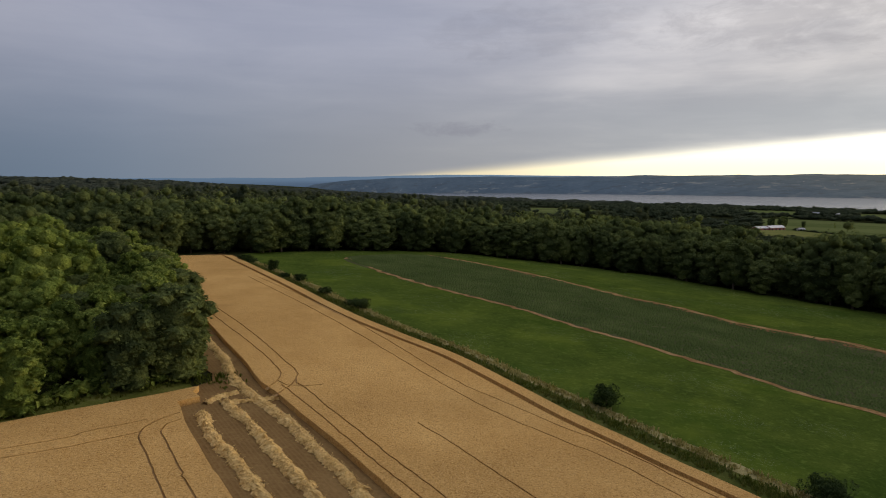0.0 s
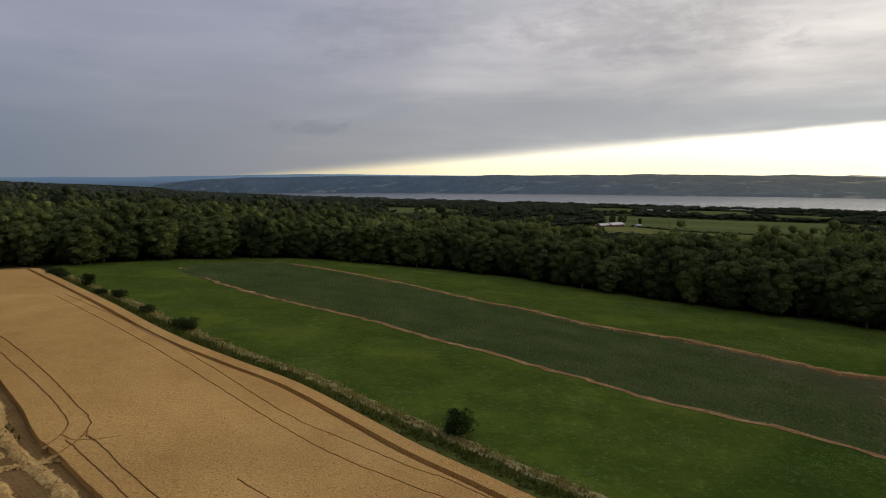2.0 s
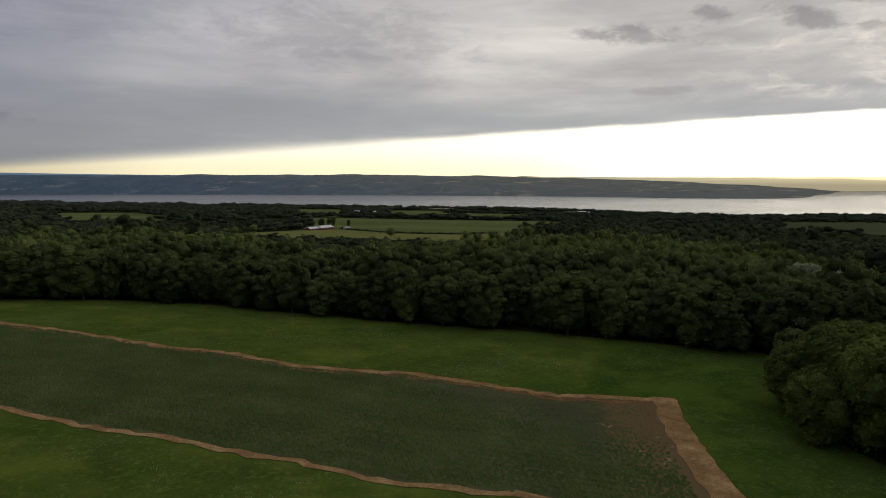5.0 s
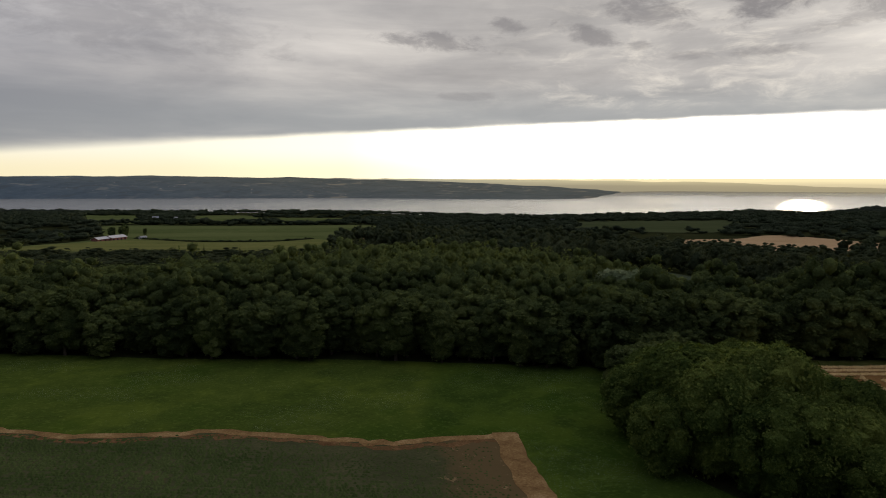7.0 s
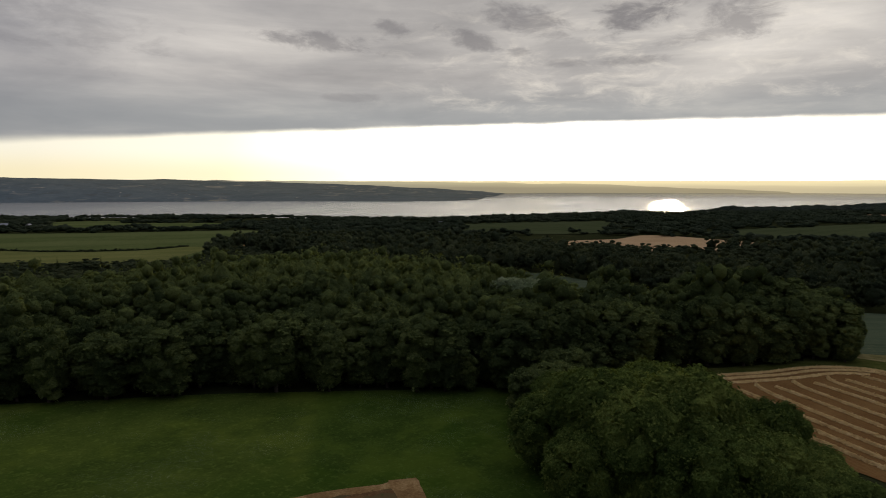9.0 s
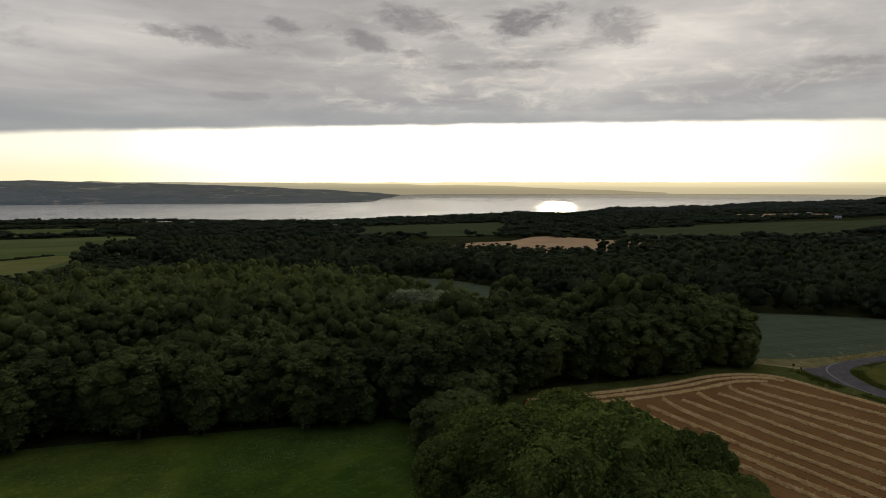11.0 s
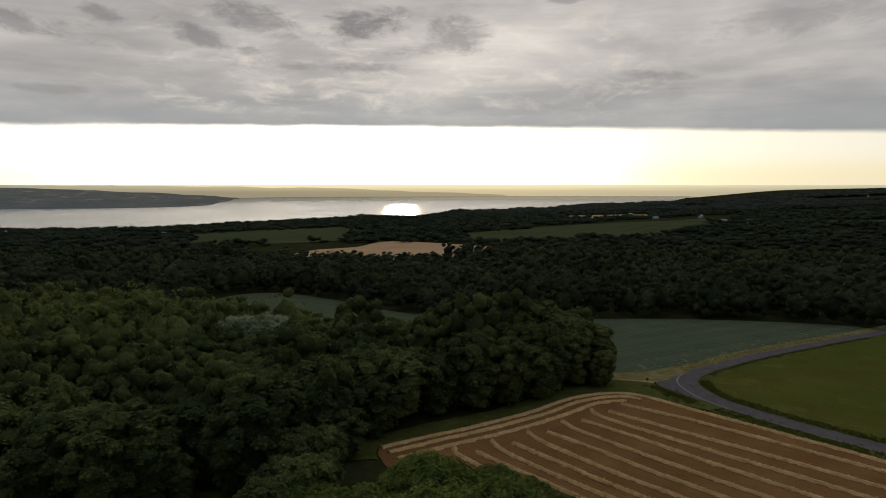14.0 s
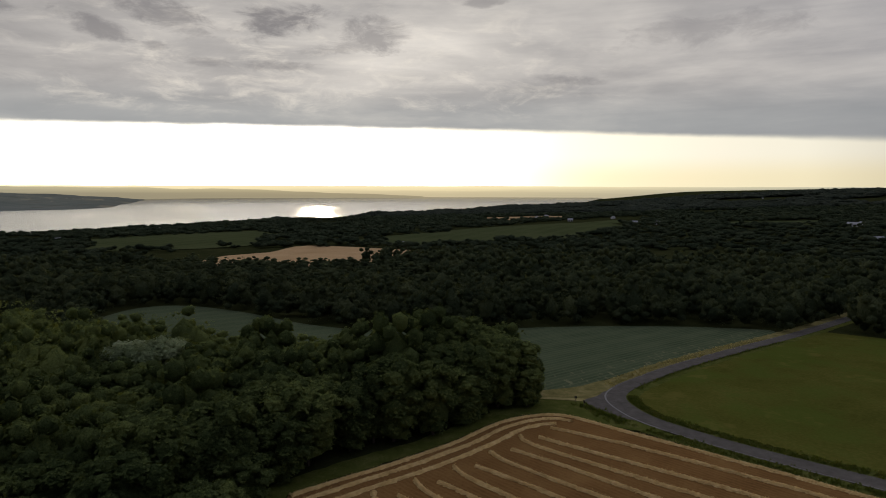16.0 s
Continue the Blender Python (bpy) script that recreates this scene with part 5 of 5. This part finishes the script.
# ---- straw ----
def windrow(line, half, tall, label, group, seed, pale=False):
    """A loose, lumpy row of straw."""
    rng = np.random.default_rng(seed)
    line = curve(line, 0.17)
    t = np.gradient(line, axis=0)
    t /= np.hypot(*t.T)[:, None] + 1e-9
    side = np.c_[-t[:, 1], t[:, 0]]
    n, m = len(line), 9
    sway = np.convolve(rng.normal(0, 1, n + 40), np.ones(41) / 41, "valid") * 0.9 * half
    wid = half * (1 + np.convolve(rng.normal(0, 1, n + 8), np.ones(9) / 9, "valid") * 0.4)
    v = []
    for k, u in enumerate(np.linspace(-1, 1, m)):
        p = line + side * (sway + wid * u + rng.normal(0, 0.07, n) * (1 if 0 < k < m - 1 else 1.6))[:, None]
        z = tall * max(0.0, 1 - u * u) * (1 + rng.normal(0, 0.17, n)) + rng.normal(0, 0.05, n)
        v.append(np.c_[p, height(p[:, 0], p[:, 1]) + 0.05 + np.maximum(z, -0.02)])
    v = np.stack(v, 1).reshape(-1, 3)
    i, j = np.meshgrid(np.arange(n - 1), np.arange(m - 1), indexing="ij")
    a = (i * m + j).ravel()
    f = np.r_[np.c_[a, a + m + 1, a + m], np.c_[a, a + 1, a + m + 1]]
    row = tagged(new("straw_windrow"), label, "straw row", group)
    mesh_object("straw_ridge", v, f, M_STRAW_PALE if pale else M_STRAW, row)
    # loose stalks lying over the heap
    k = int(n * 5)
    at = rng.integers(0, n * m, k)
    p = v[at] + rng.normal(0, 0.06, (k, 3)) + (0, 0, 0.03)
    a, tilt, ln = rng.uniform(0, 6.283, k), rng.normal(0.25, 0.35, k), rng.uniform(0.12, 0.32, k)
    e = np.c_[np.cos(a) * np.cos(tilt), np.sin(a) * np.cos(tilt), np.sin(tilt)] * ln[:, None]
    w = np.c_[-np.sin(a), np.cos(a), np.zeros(k)] * 0.022
    q = np.stack([p - w, p + w, p + e + w, p + e - w], 1).reshape(-1, 3)
    b = 4 * np.arange(k)
    mesh_object("straw_fluff", q, np.r_[np.c_[b, b + 1, b + 2], np.c_[b, b + 2, b + 3]], M_PALEBLADES if pale else M_STRAWBLADES, row)


for _k, _l in enumerate([
    [(-28.4, 74.6), (-27.6, 73.2), (-24.9, 68.4), (-21.4, 63.4), (-17.8, 58.0), (-15.2, 54.2), (2, 27)],
    [(-26.8, 78.8), (-25.9, 77.5), (-21.9, 71.9), (-19.0, 67.5), (-15.9, 62.7), (-12.6, 58.0), (-10.6, 55.0), (8, 27)],
    [(-47, 124), (-39.6, 108.4), (-33.2, 97.8), (-29.6, 89.6), (-24.9, 83.0), (-22.3, 79.4), (-18.8, 74.4), (-14.3, 67.4), (-10.4, 62.0), (-7.6, 57.6), (-5.6, 54.4), (13, 26)],
]):
    windrow(_l, 0.75, 0.5, "thick golden straw windrow on cut stubble", "straw windrows in the wheat", 60 + _k)
windrow([(-29.2, 78.2), (-28.5, 80.2), (-27.6, 81.7), (-26.5, 82.8)], 0.55, 0.32, "short curl of golden straw on cut stubble", "straw windrows in the wheat", 64)
windrow([(-27.4, 78.4), (-25.8, 79.3), (-24.2, 79.6), (-22.4, 80.5), (-20.9, 81.3)], 0.5, 0.3, "short curl of golden straw on cut stubble", "straw windrows in the wheat", 65)

# stubble field: rows along the road, and headland rows along the wood
ROWS = [
    [(236.5, 34.6), (227.0, 22.6), (215.9, 10.6), (205.2, 0.2), (193.9, -10.9)],
    [(230.4, 38.6), (218.1, 26.1), (201.8, 8.5), (193.1, -0.5)],
    [(231.5, 42.5), (228.5, 42.2), (223.7, 39.0), (210.7, 26.7), (200.1, 16.1), (192.4, 8.3)],
    [(223.2, 45.9), (213.6, 36.5), (201.5, 25.9), (192.2, 17.4)],
    [(222.0, 50.6), (216.5, 47.8), (208.7, 41.4), (196.6, 30.4), (192.0, 26.3)],
    [(214.5, 54.4), (205.7, 46.2), (193.6, 35.8)],
    [(214.6, 59.0), (210.5, 57.4), (203.3, 52.0), (192.0, 42.4)],
    [(207.2, 62.3), (198.3, 54.4), (191.8, 48.8)],
    [(208.4, 66.8), (204.0, 65.2), (198.9, 61.6), (191.8, 55.2)],
    [(201.8, 69.8), (194.8, 63.6)],
    [(203.4, 74.4), (200.6, 73.8), (195.6, 70.0), (191.8, 66.8)],
    [(196.6, 76.6), (190.2, 71.2)],
]
for _k, _l in enumerate(ROWS):
    _a = np.array(_l[-1])
    _run = _a + np.array((-0.72, -0.69)) * np.arange(6, 90, 6.0)[:, None]
    _run = _run[inside(_run, STUB) & (to_line(_run, STUB, True) > 2.0)]
    windrow([tuple(p) for p in _l] + [tuple(p) for p in _run], 0.5, 0.46, "pale straw windrow across brown stubble", "straw windrows by the road", 80 + _k, True)
_head = curve([(203, 90), (210, 81), (220, 68), (230, 57), (240, 48), (246, 39), (247, 31), (243.5, 25.8), (236.5, 19.4), (226.3, 10.0), (217, 1.4), (208.6, -6.2), (197, -16.6), (160, -52)], 3)
_t = np.gradient(_head, axis=0)
_t /= np.hypot(*_t.T)[:, None]
for _k, (_off, _end) in enumerate(((0.8, 99), (3.9, 24), (7.6, 22))):
    _l = (_head + np.c_[_t[:, 1], -_t[:, 0]] * _off)[:_end]
    windrow(_l, 0.6, 0.42, "pale straw windrow along the field's edge", "straw windrows by the road", 110 + _k, True)

# ---- bean rows in the meadow patch ----
def bean_rows():
    rng = np.random.default_rng(3)
    d = np.array((0.62, -0.785))
    n = np.array((0.785, 0.62))
    V, F, c = [], [], 0
    for k in range(-70, 120):
        base = np.array((40.0, 150.0)) + n * k * 0.85
        s = np.arange(-170, 170, 0.5) + rng.uniform(0, 0.5)
        p = base + d * s[:, None]
        ok = inside(p, CROP) & (to_line(p, CROP, True) > 1.3) & (to_line(p, CROP_END) > 3.2)
        rowgap, rowtall = rng.choice((0.02, 0.04, 0.1, 0.25)), rng.uniform(0.75, 1.2)
        # thin at the bare end
        thin = np.clip((p[:, 0] - 92 + (p[:, 1] - 90) * 0.2) / 22, 0, 0.9)
        ok &= rng.uniform(0, 1, len(p)) > thin * 0.68 + (0.4 if k % 9 == 4 else rowgap)
        far = to_line(p, CROP_FAR)
        ok &= rng.uniform(0, 1, len(p)) > 0.55 * smoothstep(5.0, 1.5, far + 2.0 * np.sin(s * 0.11 + k))
        idx = np.where(ok)[0]
        q = p[idx] + n * rng.normal(0, 0.07, (len(idx), 1)) + d * rng.normal(0, 0.2, (len(idx), 1))
        size = 1 - 0.5 * np.clip(thin[idx] * 1.6, 0, 1)
        z = height(q[:, 0], q[:, 1]) + 0.06
        w, t = rng.uniform(0.24, 0.42, len(q)) * size, rng.uniform(0.18, 0.34, len(q)) * rowtall * size
        for (x, y), zz, ww, tt, ss in zip(q, z, w, t, size):
            a = d * 0.33 * ss
            b = n * ww
            V += [(x - a[0] - b[0], y - a[1] - b[1], zz), (x + a[0] - b[0], y + a[1] - b[1], zz), (x + a[0] + b[0], y + a[1] + b[1], zz), (x - a[0] + b[0], y - a[1] + b[1], zz), (x, y, zz + tt)]
            F += [(c, c + 1, c + 4), (c + 1, c + 2, c + 4), (c + 2, c + 3, c + 4), (c + 3, c, c + 4)]
            c += 5
    tagged(mesh_object("bean_plants", np.array(V), np.array(F), M_CROP), "dark bluish green bean rows", "crop", kind="stuff")


bean_rows()

# ---- hedge strip ----
ribbon("hedge_bank", HEDGE, 2.5, M_VERGE, 0.12, label="weedy green bank between wheat and meadow", category="verge", across=5, ragged=0.3, seed=7)
_e = np.gradient(HEDGE, axis=0)
_e /= np.hypot(*_e.T)[:, None]
ribbon("dry_verge", HEDGE + np.c_[-_e[:, 1], _e[:, 0]] * 2.3, 1.0, M_DRY, 0.16, label="strip of dry pale grass beside the hedge", category="verge", ragged=0.3, seed=8)


def tufts(name, places, size, tall, mat, label, seed, blades=5):
    """Grass and weed tufts."""
    rng = np.random.default_rng(seed)
    n = len(places)
    P = np.repeat(np.c_[places, height(places[:, 0], places[:, 1]) + 0.08], blades, 0)
    k = len(P)
    P[:, :2] += rng.normal(0, size * 0.45, (k, 2))
    a = rng.uniform(0, 6.283, k)
    w = size * rng.uniform(0.12, 0.3, k)
    t = tall * rng.uniform(0.5, 1.2, k)
    lean = rng.normal(0, 0.3, (k, 2)) * t[:, None]
    e = np.c_[np.cos(a) * w, np.sin(a) * w, np.zeros(k)]
    top = P + np.c_[lean, t]
    v = np.stack([P - e, P + e, top + e * 0.5, top - e * 0.5], 1).reshape(-1, 3)
    b = 4 * np.arange(k)
    tagged(mesh_object(name, v, np.r_[np.c_[b, b + 1, b + 2], np.c_[b, b + 2, b + 3]], mat), label, "grass", kind="stuff")


_r = np.random.default_rng(21)
_p = np.repeat(HEDGE - np.c_[-_e[:, 1], _e[:, 0]] * 0.3, 15, 0)
tufts("hedge_weeds", _p + _r.normal(0, 0.75, _p.shape), 0.5, 0.5, M_WEEDS, "tall weeds and grass on the bank", 1)
_p = np.repeat(HEDGE + np.c_[-_e[:, 1], _e[:, 0]] * 2.2, 10, 0)
tufts("dry_grass_tufts", _p + _r.normal(0, 0.6, _p.shape), 0.5, 0.45, M_DRYBLADES, "dry pale grass tufts by the hedge", 2)


def bush(place, r, tall, seed, label):
    ob = tagged(new("bush"), label, "bush", "bushes along the hedge")
    ob.matrix_world = pose(*place, h1(*place), 0, 0, seed * 40)
    cv, cf = crown(seed, tall, r, 0.1, 16, 800, 0.19, 6)
    mesh_object("foliage", cv, cf, M_BUSH, ob)
    tv, tf = trunk(seed, tall * 0.6, 0.07)
    mesh_object("stem", tv, tf, M_BARK, ob)


for _k, (_x, _y, _rr, _h) in enumerate([(-66, 217, 2.6, 2.2), (-62, 211, 1.8, 1.8), (-51, 195, 2.4, 3.6), (-44, 181, 1.7, 1.6), (-38.5, 175.5, 1.9, 2.4), (-28.5, 157, 1.7, 2.0), (-18, 141, 2.5, 2.5), (-20.5, 144, 1.6, 1.6), (21.8, 85.8, 2.2, 3.3), (38.5, 63, 2.5, 2.4)]):
    bush((_x, _y), _rr, _h, 70 + _k, "dark green rounded bush on the hedge bank")

# ---- road ----
road = ribbon("road", ROAD, 3.0, M_ASPHALT, 0.16, label="narrow grey asphalt country road with a sharp bend", category="road", across=5)
_e = np.gradient(ROAD, axis=0)
_e /= np.hypot(*_e.T)[:, None]
_s = np.c_[-_e[:, 1], _e[:, 0]]
_b = np.where((ROAD[:, 0] > 236) & (ROAD[:, 0] < 271))[0]
for _i, _j, _h in ((0, _b[0] + 1, 0.07), (_b[0], _b[-1] + 1, 0.24), (_b[-1], len(ROAD), 0.11)):
    ribbon("edge_line", (ROAD - _s * 2.6)[_i:_j], _h, M_PAINT, 0.17, label="faded pale line on the road's outer edge", category="road marking", across=2)
drape("road_apron", curve([(258.8, 20.8), (263, 16), (268, 11.8), (258, 10.5), (246, 10.5), (240, 9.5), (242.5, 14.4), (248.5, 17.6), (253.5, 20.2)], 1.5, True), M_ASPHALT, 0.14, 2, label="worn asphalt apron where the field entrance meets the road", category="road")
drape("dry_corner", curve([(259, 19.5), (263.5, 15.3), (269, 10.8), (281, 8.5), (274, 18.5), (271, 27), (268, 35), (262, 33), (259.5, 26)], 2, True), M_DRYVERGE, 0.12, 3, label="dry yellowish grass between field entrance and bean field", category="verge")
_up = ROAD[:, 1] < 9
_up &= ROAD[:, 0] > 258
ribbon("road_verge", ROAD + _s * 4.7, 1.7, M_VERGE, 0.09, label="rough green grass verge of the road", category="verge", ragged=0.25, seed=2, across=4)
ribbon("road_verge", (ROAD - _s * 5.5)[_up], 2.6, M_DRYVERGE, 0.1, label="dry yellow grass verge of the road", category="verge", ragged=0.3, seed=3, across=4)
ribbon("road_verge", (ROAD - _s * 5.3)[~_up], 2.4, M_VERGE, 0.1, label="dark green grass verge between road and stubble", category="verge", ragged=0.3, seed=3, across=4)

_w = curve([(196, 92), (204, 92.5), (213, 83), (223, 70), (233, 59), (243, 50), (250, 40), (252, 30)], 2)
drape("corner_grass", curve([(246, 46), (257, 46), (263, 30), (259.5, 18.5), (252, 14.8), (243, 13.6), (234, 14), (239, 22), (244.3, 27.3), (247.6, 34)], 2, True), M_VERGE, 0.06, 3, label="rough grass corner between road and stubble", category="verge")
ribbon("wood_margin", _w, 3.0, M_VERGE, 0.05, label="dark green grass margin between stubble and wood", category="verge", across=5, ragged=0.3, seed=12)

# grass between the wheat and the young wood
ribbon("wood_verge", curve([(-35, 87.2), (-38, 85), (-43, 81), (-51, 71), (-64, 59.5), (-104, 38)], 2), 4.8, M_GRASS, 0.1, label="fresh green grass verge along the young wood", category="verge", across=5, ragged=0.4, seed=4)
_p = np.repeat(curve([(-30, 88), (-34, 88), (-43, 81), (-52, 72.5), (-65, 61), (-104, 40)], 1.0), 8, 0)
tufts("wood_verge_grass", _p + _r.normal(0, 1.5, _p.shape), 0.55, 0.45, M_GRASSBLADES, "rough green grass under the wood's edge", 3)


# ---- farm and far houses ----
def gable(name, place, turn, long, wide, eaves, ridge, wall_mat, roof_mat, label, category, group="", doors=0):
    """A building with a pitched roof: walls, roof with eaves, doors and windows."""
    ob = thing(name, (*place, h1(*place) - 0.1), label, category, group, turn)
    bm = bmesh.new()
    prof = [(-wide / 2, 0), (wide / 2, 0), (wide / 2, eaves), (0, ridge), (-wide / 2, eaves)]
    ends = [[bm.verts.new((x, y, z)) for y, z in prof] for x in (-long / 2, long / 2)]
    bm.faces.new(ends[0])
    bm.faces.new(ends[1][::-1])
    for i in range(5):
        j = (i + 1) % 5
        bm.faces.new((ends[0][i], ends[1][i], ends[1][j], ends[0][j]))
    bmesh.ops.recalc_face_normals(bm, faces=bm.faces)
    part("wall", bm, wall_mat, ob)
    bm = bmesh.new()
    over, thick = 0.5, 0.25
    slope = (ridge - eaves) / (wide / 2)
    for s in (-1, 1):
        low = (s * (wide / 2 + over), eaves - slope * over + 0.05)
        top = (0, ridge + 0.05)
        rows = [[bm.verts.new((x, y, z + k)) for y, z in (low, top) for k in (0, thick)] for x in (-long / 2 - over, long / 2 + over)]
        a, b = rows
        for q in ((a[0], a[1], a[3], a[2]), (b[0], b[2], b[3], b[1]), (a[1], b[1], b[3], a[3]), (a[0], a[2], b[2], b[0]), (a[0], b[0], b[1], a[1])):
            bm.faces.new(q)
    bmesh.ops.recalc_face_normals(bm, faces=bm.faces)
    part("roof", bm, roof_mat, ob)
    for k in range(doors):
        for s in (-1, 1):
            bm = bmesh.new()
            bmesh.ops.create_cube(bm, size=1, matrix=pose(-long / 2 + long * (k + 0.5) / doors, s * (wide / 2 + 0.02), eaves * 0.42) @ Matrix.Diagonal((min(2.4, long / doors * 0.5), 0.12, eaves * 0.75, 1)))
            part("door", bm, M_DARK, ob)
    return ob


gable("barn", (374, 772), 24, 22, 9, 2.7, 4.6, M_RED, M_WHITE, "low red barn with a white metal roof", "barn", "farm buildings", 3)
gable("barn", (392, 778), 24, 24, 10, 3.2, 5.4, M_RED, M_WHITE, "long red barn with a white metal roof", "barn", "farm buildings", 4)
gable("shed", (418, 768), 15, 8, 5, 2.4, 3.8, M_WHITE, M_ROOF, "small white shed beside the barns", "shed", "farm buildings", 1)
_r2 = np.random.default_rng(17)
for _k, (_x, _y) in enumerate(HOUSES):
    _big = _k in (9, 12, 10)
    gable("house", (_x, _y), float(_r2.uniform(0, 180)), 15 if _big else float(_r2.uniform(8, 12)), 8 if _big else 6.5, 3.4, 6.2, M_WHITE, M_ROOF, "small white house far off among trees" if not _big else "long white building far off among trees", "house", "far houses", 2)
# dark trees by the barns
for _k, (_x, _y, _s) in enumerate(((396, 794, 0.85), (405, 788, 0.95), (412, 796, 0.9), (340, 790, 0.6), (455, 830, 0.55))):
    _o = copy_thing(TREES[_k % 3], Matrix.Identity(4))
    _o.matrix_basis = pose(_x, _y, h1(_x, _y), 0, 0, 50 * _k) @ Matrix.Scale(_s, 4)
    tagged(_o, "dark green farm tree beside the barns", group="farm trees")


# ---- by the road bend ----
def sign_post(place, turn, tall, label):
    ob = thing("sign_post", (*place, h1(*place)), label, "sign", "posts at the field gate", turn)
    bm = bmesh.new()
    bmesh.ops.create_cone(bm, cap_ends=True, segments=8, radius1=0.07, radius2=0.06, depth=tall + 0.3, matrix=Matrix.Translation((0, 0, tall / 2 - 0.15)))
    part("post", bm, M_POST, ob)
    bm = bmesh.new()
    bmesh.ops.create_cube(bm, size=1, matrix=Matrix.Translation((0, -0.09, tall - 0.3)) @ Matrix.Diagonal((0.75, 0.05, 0.6, 1)))
    bmesh.ops.bevel(bm, geom=bm.edges[:], offset=0.015, segments=1, affect="EDGES")
    part("board", bm, M_DARK, ob, "dark sign board seen from behind")


sign_post((257.9, 23.3), 40, 1.6, "dark roadside sign on a post by the field entrance")
sign_post((253.4, 22.2), 20, 1.7, "dark roadside sign on a post by the field entrance")
ribbon("gravel_entrance", curve([(258.5, 18.5), (259.6, 22), (261, 27), (262, 31), (265, 39)], 2), 1.3, M_DRY, 0.13, label="pale gravel field entrance off the road", category="track", ragged=0.3)


# rough growth along the road
def along_road(keep, count, near, far, seed):
    """Places beside the road, at a distance to its inner (+) or outer (-) side."""
    rng = np.random.default_rng(seed)
    p = np.repeat(ROAD[keep], count, 0) + rng.normal(0, 0.8, (count * keep.sum(), 2)) * np.abs(np.repeat(_e[keep], count, 0))
    lump = near + (far - near) * rng.uniform(0, 1, len(p)) ** 1.4
    return p + np.repeat(_s[keep], count, 0) * lump[:, None]


_e = np.gradient(ROAD, axis=0)
_e /= np.hypot(*_e.T)[:, None]
_s = np.c_[-_e[:, 1], _e[:, 0]]
_low = (ROAD[:, 0] < 263) & (ROAD[:, 0] > 170)
_high = (ROAD[:, 0] > 272) & (ROAD[:, 0] < 345)
tufts("roadside_grass", along_road(_low, 24, 3.9, 6.2, 4), 0.7, 0.42, M_WEEDS, "rough dark weeds on the inner road verge", 9, 5)
tufts("roadside_grass", along_road(_high, 8, 3.2, 4.2, 5), 0.5, 0.35, M_WEEDS, "thin dark grass on the inner road verge", 10, 4)
tufts("roadside_grass", along_road(_low & (ROAD[:, 0] < 238), 18, -3.9, -6.8, 6), 0.7, 0.4, M_WEEDS, "rough dark weeds between road and stubble", 11, 5)
tufts("roadside_dry_grass", along_road(_high, 9, -3.4, -7.5, 7), 0.5, 0.35, M_DRYBLADES, "dry grass on the outer road verge", 12, 4)
_c = np.random.default_rng(8).uniform(0, 1, (150, 1))
tufts("corner_weeds", np.array((238.0, 15.5)) + _c * (17.5, 7.0) + np.random.default_rng(9).normal(0, 1.1, (150, 2)), 0.8, 0.42, M_WEEDS, "dark weeds on the bank by the road bend", 13, 5)
